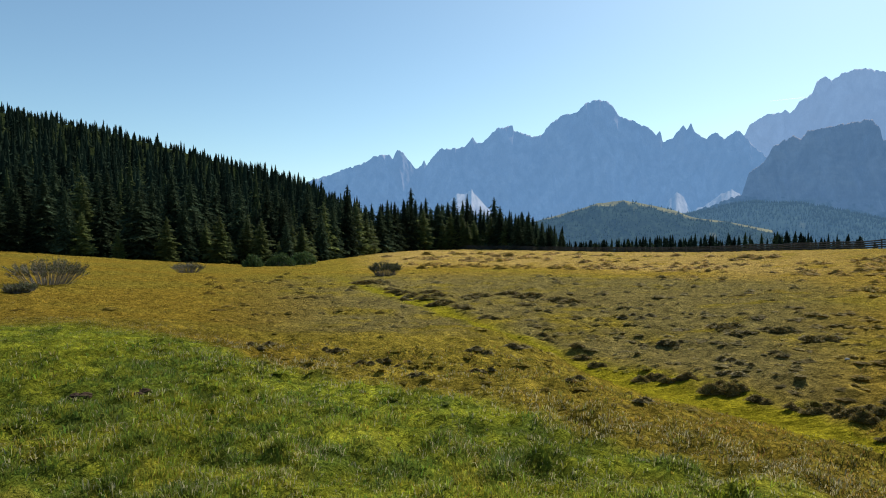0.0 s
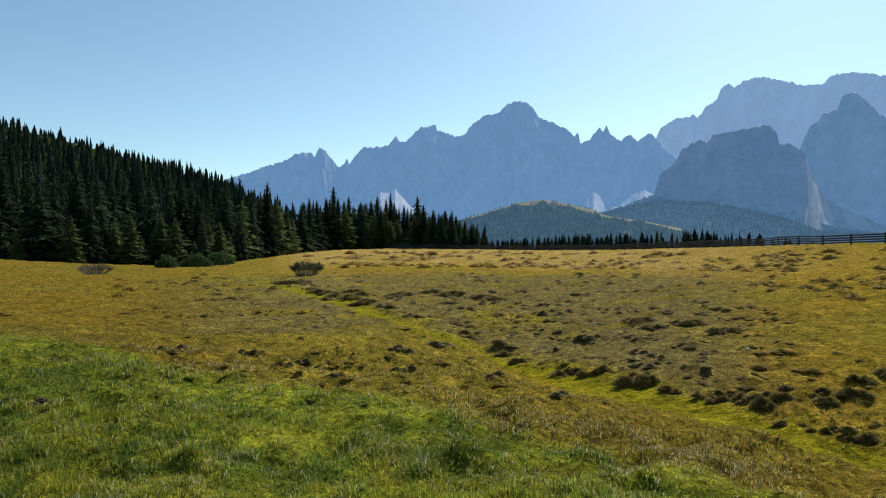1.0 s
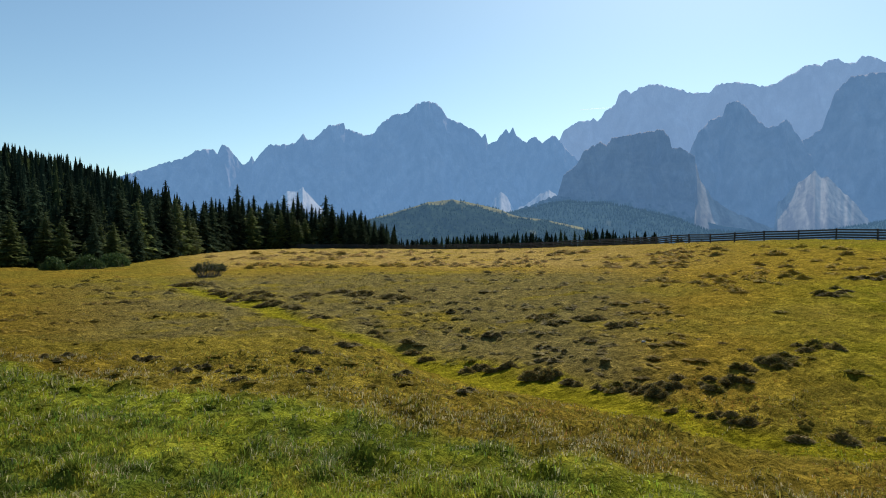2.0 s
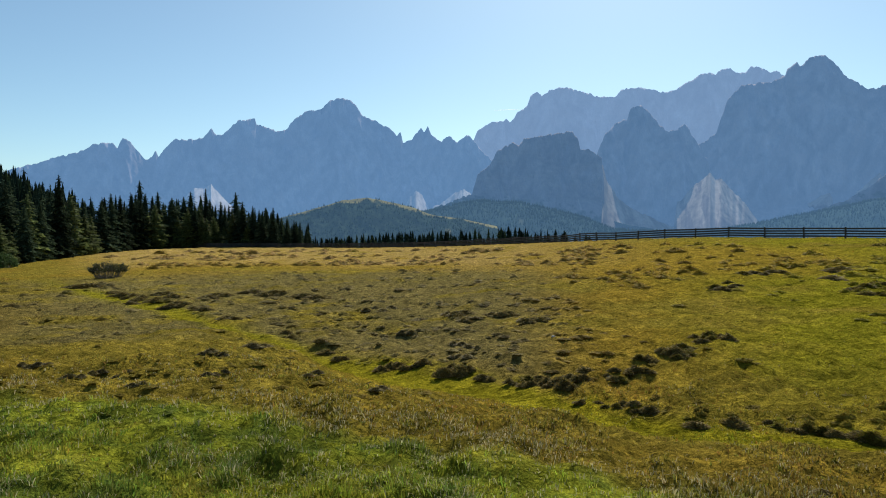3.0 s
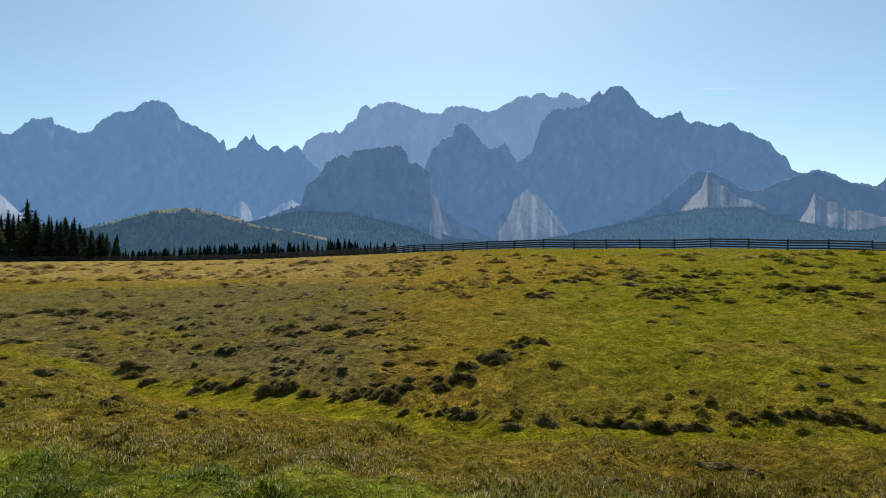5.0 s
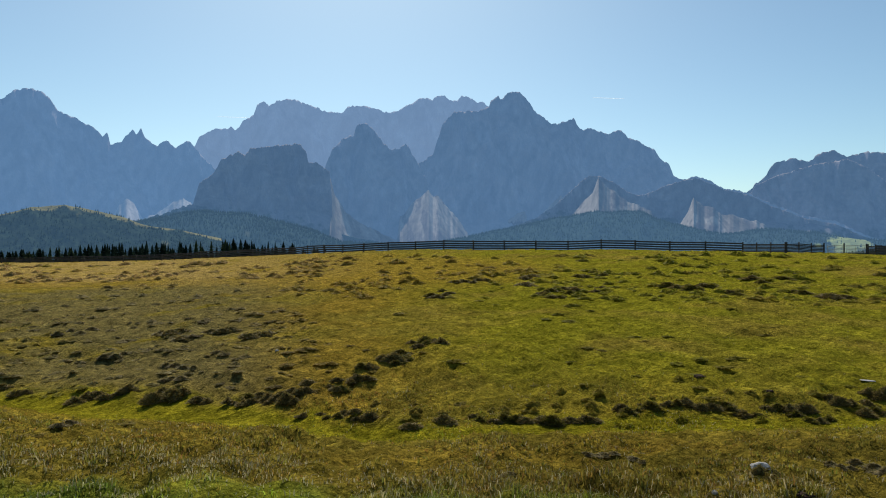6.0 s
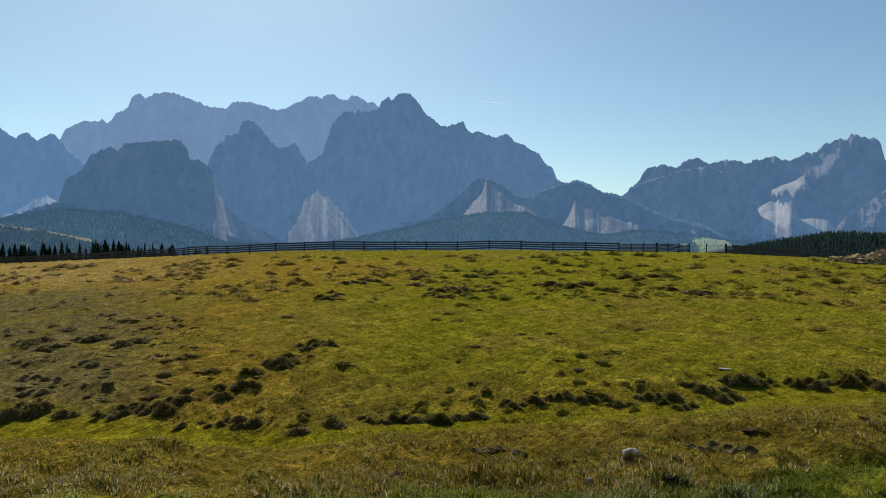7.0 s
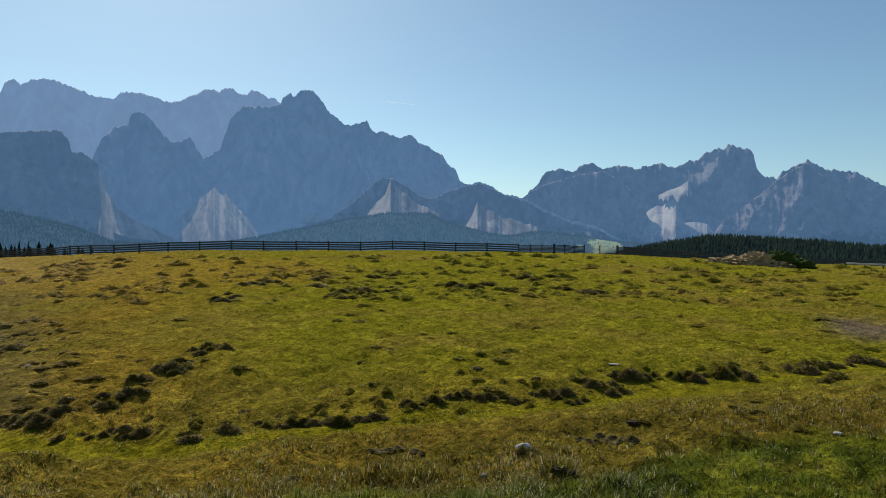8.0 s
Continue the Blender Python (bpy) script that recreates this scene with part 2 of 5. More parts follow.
def table_at(table, az, r):
    """A value of a table by bearing and distance, between its entries."""
    u = np.clip((np.asarray(az, float) + 46) * 4, 0, len(RAY_AZ) - 1.001)
    v = np.clip(np.log(np.asarray(r, float) / 3) / math.log(1300 / 3) * 899, 0, 898.999)
    i, j = u.astype(int), v.astype(int)
    u, v = u - i, v - j
    return (table[i, j] * (1 - v) + table[i, j + 1] * v) * (1 - u) + (table[i + 1, j] * (1 - v) + table[i + 1, j + 1] * v) * u


def ground_at(az, r):
    return float(table_at(GROUND_Z, az, r))


def quick_land(az, r):
    """The smooth height from the table of the land."""
    return float(table_at(RAY_Z, az, r))


def fence_dist(az):
    return float(np.interp(az, RAY_AZ, FENCE_R))


# natural colours of the sward
LUSH, OLIVE, GOLD, MOSS, HEATH, STRAW, FRESH = (np.array(c) for c in (
    (0.240, 0.262, 0.032), (0.262, 0.206, 0.038), (0.300, 0.205, 0.035), (0.275, 0.250, 0.018), (0.195, 0.162, 0.070), (0.400, 0.285, 0.108), (0.232, 0.228, 0.019)))


TRODDEN = on_ray(96.5, -5.85)


def sward(az, r):
    """Colour of the sward by plant cover: lush bank, wet moss, heath, gold and fresh grass, dry straw; some bearings
    scaled darker.
    """
    az, r = np.broadcast_arrays(np.asarray(az, float), np.asarray(r, float))
    x, y = polar(az, r)
    a = wrapped(az)
    (rg, _, _, _, rm, _, rf, _), _ = lie_at(az)
    rb = brook_of(az)
    n1, n2, n3 = fbm(x * 0.12, y * 0.12, 4, 31), fbm(x * 0.5, y * 0.5, 4, 41), fbm(x * 2.2, y * 2.2, 3, 51)

    def lay(c, tint, w):
        return c * (1 - w[..., None]) + tint * w[..., None]
    c = np.broadcast_to(OLIVE, (*az.shape, 3)) * 1.0
    c = lay(c, GOLD, smooth(0.42, 0.62, n1 + 0.25 * (n2 - 0.5)) * 0.75)
    right = smooth(36, 52, a) * (1 - smooth(120, 150, a))
    c = lay(c, FRESH, right * smooth(0.30, 0.58, n1 * 0.6 + n2 * 0.4) * smooth(9, 18, r) * 0.85)
    heath = heath_of(az, r)
    c = lay(c, HEATH, heath * smooth(0.30, 0.48, n2 * 0.6 + n1 * 0.4) * 0.92)
    c = lay(c, GOLD * 1.12, smooth(-8, 0, a) * (1 - smooth(48, 60, a)) * smooth(0.9, 1.15, r / rm) * (1 - smooth(1.5, 1.9, r / rm)) * 0.7)
    dry = smooth(-9, -4, a) * (1 - smooth(22, 44, a)) * smooth(1.0, 1.35, r / rm + 0.3 * (n1 - 0.5)) * (1 - smooth(rf + 2, rf + 10, r))
    c = lay(c, STRAW, dry * smooth(0.2, 0.5, n2) * 0.95)
    wet = np.exp(-((r - rb * (1.0 + 0.09 * (n2 - 0.5) + 0.14 * (n1 - 0.5))) / (rb * (0.085 - 0.040 * smooth(10, 34, a) - 0.012 * smooth(50, 70, a)) + 0.1)) ** 2) * smooth(-12, -3, a) * (1 - smooth(95, 120, a))
    c = lay(c, MOSS, np.clip(wet * 1.5 * (0.35 + 1.1 * n2), 0, 0.88))
    edge = rg * (1.0 + 0.10 * (n1 - 0.5) + 0.06 * (n2 - 0.5))
    bank = 1 - smooth(0.97, 1.10, r / edge)
    deep = smooth(0.36, 0.66, 0.45 * fbm(x * 1.1, y * 1.1, 4, 81) + 0.55 * fbm(x * 4.2, y * 4.2, 3, 83))[..., None] * 0.85
    c = lay(c, (LUSH * np.array((1.22, 1.20, 1.1)) * (1 - deep) + LUSH * np.array((0.50, 0.66, 1.0)) * deep) * (0.75 + 0.5 * n2[..., None]) * (1 - 0.25 * smooth(66, 84, a) - 0.22 * (1 - smooth(-30, -6, a)))[..., None], bank * (1 - 0.5 * smooth(0.6, 0.72, n3) * (1 - smooth(0.3, 0.55, n1))))
    c = c * (0.72 + 0.56 * n3[..., None])
    # near ground past bearing 44 scaled darker
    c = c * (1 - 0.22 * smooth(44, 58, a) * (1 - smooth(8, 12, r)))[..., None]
    # left of bearing -4, beyond the bank, scaled darker
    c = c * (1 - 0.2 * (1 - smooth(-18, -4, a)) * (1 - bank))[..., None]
    trod = np.exp(-(((a - 96.9) / 2.6) ** 2 + ((r - TRODDEN * (1 + 0.10 * (n2 - 0.5))) / 3.2) ** 2) ** 1.5)
    c = lay(c, np.array((0.20, 0.155, 0.12)), np.clip(trod * (0.6 + n2), 0, 0.95))
    # ground under the woods toned near-black so sunlit gaps between trees stay dark
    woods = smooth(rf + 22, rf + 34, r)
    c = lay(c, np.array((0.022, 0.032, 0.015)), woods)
    return c


# ---------------------------------------------------------------- ground
def build_ground():
    az = np.concatenate([np.arange(-46, 112, 0.27), np.arange(112, 314, 5.0)])
    r = np.concatenate([[0.05], np.geomspace(0.8, 3.0, 8)[:-1], np.geomspace(3.0, 130, 290)[:-1], np.geomspace(130, 1000, 60)[:-1], np.geomspace(1000, 4990, 8)])
    A, R = np.meshgrid(az, r, indexing="ij")
    x, y = polar(A, R)
    v = np.stack([x, y, height(A, R)], -1).reshape(-1, 3)
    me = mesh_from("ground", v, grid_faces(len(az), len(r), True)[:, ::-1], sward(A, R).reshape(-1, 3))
    thing("ground", me, TURF, "rolling alpine meadow of green and golden autumn grass", "meadow", kind="structure")


build_ground()


def blades(az, r, tall, wide, per, rng, lean=0.5, plain=False):
    """Tufts of bent grass blades rooted at bearings and distances: vertices, triangles, tones."""
    n = len(az)
    x, y = polar(az, r)
    z = height(az, r)
    tone = sward(az, r)
    X, Y, Z = (np.repeat(q, per) for q in (x, y, z))
    H = np.repeat(tall, per) * rng.uniform(0.5, 1.15, n * per)
    W = np.repeat(wide, per) * rng.uniform(0.6, 1.3, n * per)
    th = rng.uniform(0, 2 * np.pi, n * per)
    tilt = rng.uniform(0.1, 1.0, n * per) * lean
    spread = np.repeat(tall, per) * 0.35
    ox, oy = np.cos(th) * spread * rng.uniform(0, 1, n * per), np.sin(th) * spread * rng.uniform(0, 1, n * per)
    ph = rng.uniform(0, np.pi, n * per)
    wx, wy = np.cos(ph) * W / 2, np.sin(ph) * W / 2
    bx, by = X + ox, Y + oy
    dx, dy = np.cos(th) * H * tilt, np.sin(th) * H * tilt
    k = np.repeat(tone * rng.uniform(0.7, 1.32, (n, 1)) * (1 + rng.normal(0, 0.10, (n, 3))), per, axis=0) * rng.uniform(0.75, 1.3, (n * per, 1))
    pale = rng.uniform(0, 1, n * per) < np.repeat(0.02 + 0.20 * smooth(0.50, 0.64, 0.5 * fbm(x * 0.8, y * 0.8, 3, 71) + 0.5 * fbm(x * 3.1, y * 3.1, 2, 72)) * (r < 14) + 0.30 * np.exp(-((r / bank_of(az) - 1.08) / 0.22) ** 2) * (1 - 0.7 * smooth(35, 60, az)), per)
    k[pale] = k[pale] * 0.3 + np.array((0.50, 0.44, 0.26)) * 0.7
    if plain:
        v = np.empty((n * per, 3, 3))
        v[:, 0] = np.stack([bx - wx, by - wy, Z - 0.03], -1)
        v[:, 1] = np.stack([bx + wx, by + wy, Z - 0.03], -1)
        v[:, 2] = np.stack([bx + dx, by + dy, Z + H * (1 - 0.25 * tilt)], -1)
        return v.reshape(-1, 3), np.arange(n * per * 3).reshape(-1, 3), np.repeat(k, 3, axis=0)
    v = np.empty((n * per, 5, 3))
    v[:, 0] = np.stack([bx - wx, by - wy, Z - 0.03], -1)
    v[:, 1] = np.stack([bx + wx, by + wy, Z - 0.03], -1)
    v[:, 2] = np.stack([bx - wx * 0.7 + dx * 0.35, by - wy * 0.7 + dy * 0.35, Z + H * 0.6], -1)
    v[:, 3] = np.stack([bx + wx * 0.7 + dx * 0.35, by + wy * 0.7 + dy * 0.35, Z + H * 0.6], -1)
    v[:, 4] = np.stack([bx + dx, by + dy, Z + H * (1 - 0.25 * tilt)], -1)
    base = np.arange(n * per)[:, None] * 5
    f = np.concatenate([base + [0, 1, 3], base + [0, 3, 2], base + [2, 3, 4]])
    return v.reshape(-1, 3), f, np.repeat(k, 5, axis=0)


def field(name, count, r0, r1, tall, wide, per, seed, label, power=0.5, lean=0.6):
    rng = np.random.default_rng(seed)
    az = rng.uniform(-40, 104, count)
    r = r0 * (r1 / r0) ** rng.uniform(0, 1, count) if power == 0 else np.sqrt(rng.uniform(r0 ** 2, r1 ** 2, count))
    x, y = polar(az, r)
    patch = fbm(x * 0.9, y * 0.9, 3, 61)
    keep = rng.uniform(0, 1, count) < 0.25 + 1.3 * smooth(0.35, 0.65, patch)
    az, r, patch = az[keep], r[keep], patch[keep]
    clump = smooth(0.4, 0.66, fbm(x[keep] * 3.4, y[keep] * 3.4, 2, 63)) * (r < 16)
    grow = (0.55 + 0.6 * smooth(0.3, 0.7, patch) + 0.75 * clump) * rng.uniform(0.7, 1.3, len(az))
    scale = (r / r0) ** 0.55
    grow = grow * (1 - 0.45 * smooth(1.0, 1.35, r / bank_of(az)) * (r < 14))
    v, f, k = blades(az, r, tall * grow * scale ** 0.35, wide * scale, per, rng, lean, r0 > 10)
    thing(name, mesh_from(name, v, f, k), GRASS, label, "grass", kind="stuff")


field("near_grass", 78000, 3.6, 14.0, 0.040, 0.0075, 4, 1, "dense green and straw-tipped grass blades on the near bank", 0, 1.7)
field("meadow_grass", 100000, 12.0, 42.0, 0.036, 0.010, 4, 2, "golden olive tufts of meadow grass round the brook", 0, 1.6)
field("far_grass", 52000, 36.0, 150.0, 0.07, 0.030, 4, 3, "dry tufted grass on the far meadow slope", 0, 1.2)

# ---------------------------------------------------------------- mountains far behind
ROCK, SCREE, PINE, ALP = (np.array(c) for c in ((0.165, 0.152, 0.155), (0.310, 0.285, 0.255), (0.035, 0.055, 0.030), (0.13, 0.15, 0.045)))


def massif(name, ridge, r_top, foot_el, label, air, jag=0.06, ledge_el=1.5, seed=0, step=0.06, rows=86, pine_el=None, wall_deg=63.0, cut_m=50.0, rib=1.6, strata=0.0, haze=HAZE_GLOW):
    """A rock massif from a ridge line (bearings and elevations): walls of buttresses and gullies over scree slopes."""
    rid = np.array(ridge, float)
    az = np.arange(rid[0, 0], rid[-1, 0] + 1e-6, step)
    el = np.interp(az, rid[:, 0], rid[:, 1])
    teeth = smooth(0.40, 0.60, vnoise(az * 4.1, az * 0 + 3, seed)) + 0.7 * smooth(0.42, 0.58, vnoise(az * 7.3, az * 0, seed + 1)) + 0.4 * vnoise(az * 13, az * 0, seed + 2)
    el = el + jag * (teeth - 1.05) * np.clip((el - foot_el) / 3.0, 0.15, 1)
    # top of the scree by bearing
    top_el = ledge_el + 0.9 * (fbm(az * 0.7, az * 0, 3, seed + 9) - 0.5)
    top_el = np.minimum(top_el, foot_el + 0.85 * (el - foot_el))

    def even(q, n):
        k = np.hanning(n)[1:-1]
        return np.convolve(np.pad(q, n // 2 - 1, mode="edge"), k / k.sum(), "valid")
    top_el = even(top_el, 9) + 0.12 * (fbm(az * 2.5, az * 0, 3, seed + 12) - 0.5)
    tan = lambda e: np.tan(np.radians(e))
    z0, zt, z1 = r_top * tan(foot_el), r_top * tan(top_el)[:, None], r_top * tan(el)[:, None]
    split = 0.38
    s = np.linspace(0, 1, rows)
    A, S = np.meshgrid(az, s, indexing="ij")
    low, high = np.clip(S / split, 0, 1), np.clip((S - split) / (1 - split), 0, 1)
    Z = z0 + (zt - z0) * low + (z1 - zt) * high
    bend = 1.8 * (fbm(A * 0.5, Z / 230, 3, seed + 15) - 0.5)
    wide = fbm(A * 0.55 + 0.8 * bend, Z / 300 + bend, 3, seed + 20, True)
    cut = fbm(A * rib + 1.6 * bend, Z / 85 + 0.7 * A, 4, seed + 25, True)
    fine = fbm(A * 4.2 + 2 * bend, Z / 32 + A, 4, seed + 30)
    steps = fbm(A * 0.4, Z / 26 + 1.5 * bend, 3, seed + 40)
    wall = smooth(0.0, 0.10, high) * (1 - 0.1 * smooth(0.85, 1.0, high))
    scree = smooth(0.0, 0.3, low) * (1 - smooth(0.9, 1.0, low))
    gully = fbm(A * 2.2 + 0.6 * low, low * 0.6, 3, seed + 45, True)
    R = r_top - (z1 - zt) / tan(wall_deg) * (1 - high) - (zt - z0) / tan(30) * (1 - low)
    R = R - wall * cut_m * (1.4 * (wide - 0.55) + 0.55 * (cut - 0.5) + 0.22 * (fine - 0.5) + (0.05 + 0.3 * strata) * (steps - 0.5)) - scree * 11 * (gully - 0.5)
    Z = Z * R / r_top
    x, y = polar(A, R)
    back = np.stack([*polar(az, np.full_like(az, r_top + 60.0)), EYE + z1[:, 0] - 160], -1)
    v = np.concatenate([np.stack([x, y, EYE + Z], -1), back[:, None]], 1)
    E = np.degrees(np.arctan2(Z, R))
    n, n2 = fbm(A * 3, E * 3, 4, seed + 50), fbm(A * 1.1, E * 1.3, 4, seed + 55)
    streak = fbm(A * 4 + 1.5 * low, low * 2.2 + A, 3, seed + 60)[..., None]
    bare = smooth(0.0, 0.05, high - 0.05 * n)[..., None]
    band = fbm(A * 2.4 + 2.0 * bend, E * 1.6 + 3.0 * bend, 5, seed + 70)[..., None]
    c = ROCK * (0.3 + 1.4 * band) * bare + ROCK * 0.95 * (0.8 + 0.4 * streak) * (1 - bare)
    c = c * (1 - 0.25 * smooth(0.52, 0.62, n2)[..., None]) + np.array((0.20, 0.15, 0.13)) * 0.25 * smooth(0.52, 0.62, n2)[..., None]
    if strata:
        beds = smooth(0.5, 0.68, fbm(A * 0.5 + bend, E * 5.5 + 0.5 * A + bend, 3, seed + 75))[..., None] * smooth(0.4, 0.55, n2)[..., None]
        c = c * (1 - strata * beds) + SCREE * 0.9 * strata * beds
    # rubble lying in the gullies and on the lower ledges
    rill = smooth(0.80, 0.93, fbm(A * 0.9 + 1.5 * bend, E * 0.22 + 0.12 * A, 3, seed + 77, True)) * (1 - smooth(0.25, 0.75, high + 0.3 * (n - 0.5))) * smooth(0.42, 0.6, n)
    c = c * (1 - 0.55 * rill[..., None]) + SCREE * 0.9 * 0.55 * rill[..., None]
    if pine_el is not None:
        limit = np.interp(A, *zip(*pine_el))
        green = 1 - smooth(-0.3, 0.3, E - limit + 1.8 * (n - 0.5))
        mead = smooth(0.45, 0.7, n2)[..., None]
        c = c * (1 - green[..., None]) + (PINE * (0.5 + 1.0 * n[..., None]) * (1 - 0.5 * mead) + np.array((0.085, 0.095, 0.045)) * 0.5 * mead) * green[..., None]
    c = np.concatenate([c, c[:, -1:]], 1)
    me = mesh_from(name, v.reshape(-1, 3), grid_faces(len(az), rows + 1)[:, ::-1], c.reshape(-1, 3), True)
    thing(name, me, hazed_material(name + "_rock", haze, air, 0.03), label, "mountain", kind="structure")


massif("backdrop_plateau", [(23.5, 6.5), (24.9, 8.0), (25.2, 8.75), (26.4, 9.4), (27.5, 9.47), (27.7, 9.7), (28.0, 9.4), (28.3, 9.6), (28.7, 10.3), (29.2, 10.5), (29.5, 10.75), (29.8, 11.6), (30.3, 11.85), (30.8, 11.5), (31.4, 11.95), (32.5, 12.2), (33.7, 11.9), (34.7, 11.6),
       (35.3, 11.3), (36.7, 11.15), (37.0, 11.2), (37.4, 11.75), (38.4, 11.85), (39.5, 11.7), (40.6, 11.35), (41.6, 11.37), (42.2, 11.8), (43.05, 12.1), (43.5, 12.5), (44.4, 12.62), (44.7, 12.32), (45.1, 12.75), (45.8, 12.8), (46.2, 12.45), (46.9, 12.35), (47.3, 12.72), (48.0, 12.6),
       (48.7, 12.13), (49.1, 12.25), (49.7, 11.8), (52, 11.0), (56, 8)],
       4700, 2.0, "hazy blue-grey dolomite plateau with steep walls", 0.60, seed=2, haze=FAR_GLOW)
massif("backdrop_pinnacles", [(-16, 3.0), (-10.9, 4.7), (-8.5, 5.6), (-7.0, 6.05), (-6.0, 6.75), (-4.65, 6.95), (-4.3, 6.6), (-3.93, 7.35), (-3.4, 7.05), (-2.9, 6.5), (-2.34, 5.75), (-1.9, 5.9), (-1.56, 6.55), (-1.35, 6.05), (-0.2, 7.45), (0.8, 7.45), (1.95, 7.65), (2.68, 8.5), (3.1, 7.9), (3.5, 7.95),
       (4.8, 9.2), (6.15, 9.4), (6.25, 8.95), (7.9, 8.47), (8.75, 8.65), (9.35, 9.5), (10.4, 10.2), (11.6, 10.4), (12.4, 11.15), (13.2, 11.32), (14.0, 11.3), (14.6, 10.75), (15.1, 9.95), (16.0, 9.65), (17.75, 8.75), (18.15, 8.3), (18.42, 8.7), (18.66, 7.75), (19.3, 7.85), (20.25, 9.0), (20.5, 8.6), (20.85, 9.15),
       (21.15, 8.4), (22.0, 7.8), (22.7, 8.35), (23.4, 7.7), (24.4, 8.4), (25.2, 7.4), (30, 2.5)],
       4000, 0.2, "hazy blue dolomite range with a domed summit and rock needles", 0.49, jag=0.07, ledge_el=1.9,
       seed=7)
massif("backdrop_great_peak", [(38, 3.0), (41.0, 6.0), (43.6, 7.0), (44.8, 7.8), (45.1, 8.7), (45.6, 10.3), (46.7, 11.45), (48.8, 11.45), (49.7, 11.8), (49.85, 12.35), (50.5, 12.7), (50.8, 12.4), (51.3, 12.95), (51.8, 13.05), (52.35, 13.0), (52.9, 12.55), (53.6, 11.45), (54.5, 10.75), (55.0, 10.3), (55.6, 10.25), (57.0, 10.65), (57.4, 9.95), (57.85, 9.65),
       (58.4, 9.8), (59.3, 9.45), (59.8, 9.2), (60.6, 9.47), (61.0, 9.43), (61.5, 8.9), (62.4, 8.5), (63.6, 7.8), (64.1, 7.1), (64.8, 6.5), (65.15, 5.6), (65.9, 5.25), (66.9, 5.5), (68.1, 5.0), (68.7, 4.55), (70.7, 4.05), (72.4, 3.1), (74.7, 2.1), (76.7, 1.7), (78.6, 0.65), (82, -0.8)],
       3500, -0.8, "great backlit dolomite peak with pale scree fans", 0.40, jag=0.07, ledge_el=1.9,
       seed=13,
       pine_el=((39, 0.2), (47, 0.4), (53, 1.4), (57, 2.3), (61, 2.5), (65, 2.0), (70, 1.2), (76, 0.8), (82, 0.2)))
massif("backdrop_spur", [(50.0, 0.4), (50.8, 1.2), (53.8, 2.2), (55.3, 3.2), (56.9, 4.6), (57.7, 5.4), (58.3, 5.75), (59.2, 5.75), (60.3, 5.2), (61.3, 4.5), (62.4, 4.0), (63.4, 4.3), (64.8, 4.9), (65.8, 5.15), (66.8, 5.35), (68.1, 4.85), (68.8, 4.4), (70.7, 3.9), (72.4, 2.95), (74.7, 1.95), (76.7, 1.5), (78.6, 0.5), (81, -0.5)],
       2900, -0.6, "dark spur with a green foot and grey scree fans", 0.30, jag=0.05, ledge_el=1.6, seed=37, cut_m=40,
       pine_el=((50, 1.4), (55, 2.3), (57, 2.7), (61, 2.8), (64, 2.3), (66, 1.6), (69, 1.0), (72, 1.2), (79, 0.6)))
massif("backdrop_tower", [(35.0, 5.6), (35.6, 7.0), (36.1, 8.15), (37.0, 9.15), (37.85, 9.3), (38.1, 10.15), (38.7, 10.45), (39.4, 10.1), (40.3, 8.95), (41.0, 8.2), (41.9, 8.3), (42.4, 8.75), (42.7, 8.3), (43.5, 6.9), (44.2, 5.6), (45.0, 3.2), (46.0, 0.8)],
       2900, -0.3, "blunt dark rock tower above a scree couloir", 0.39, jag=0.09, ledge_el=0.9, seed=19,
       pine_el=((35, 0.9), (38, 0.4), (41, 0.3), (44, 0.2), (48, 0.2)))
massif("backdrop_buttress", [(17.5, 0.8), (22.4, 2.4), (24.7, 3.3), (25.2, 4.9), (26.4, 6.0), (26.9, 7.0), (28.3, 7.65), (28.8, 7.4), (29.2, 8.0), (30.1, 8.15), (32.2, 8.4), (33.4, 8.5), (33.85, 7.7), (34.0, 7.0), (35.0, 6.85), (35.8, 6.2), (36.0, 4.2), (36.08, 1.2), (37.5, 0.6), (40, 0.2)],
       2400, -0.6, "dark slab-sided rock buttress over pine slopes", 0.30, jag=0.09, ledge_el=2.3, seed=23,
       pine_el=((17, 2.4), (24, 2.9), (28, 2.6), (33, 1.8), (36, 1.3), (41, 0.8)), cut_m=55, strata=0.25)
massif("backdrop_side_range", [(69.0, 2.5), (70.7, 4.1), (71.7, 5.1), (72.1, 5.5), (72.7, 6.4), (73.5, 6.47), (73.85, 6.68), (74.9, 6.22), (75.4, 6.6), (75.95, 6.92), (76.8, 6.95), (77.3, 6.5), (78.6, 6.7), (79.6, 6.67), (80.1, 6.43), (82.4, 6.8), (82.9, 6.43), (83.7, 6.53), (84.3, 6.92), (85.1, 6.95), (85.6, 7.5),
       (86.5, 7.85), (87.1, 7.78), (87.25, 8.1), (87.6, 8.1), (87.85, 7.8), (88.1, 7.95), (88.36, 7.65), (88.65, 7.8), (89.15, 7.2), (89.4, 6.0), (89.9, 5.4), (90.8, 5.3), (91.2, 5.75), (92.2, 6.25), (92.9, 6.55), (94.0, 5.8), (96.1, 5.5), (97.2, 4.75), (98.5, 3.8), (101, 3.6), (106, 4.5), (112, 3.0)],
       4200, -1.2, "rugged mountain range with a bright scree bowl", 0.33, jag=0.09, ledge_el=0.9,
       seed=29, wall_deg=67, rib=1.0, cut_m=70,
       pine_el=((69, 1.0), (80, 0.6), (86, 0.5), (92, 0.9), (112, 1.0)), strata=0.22)
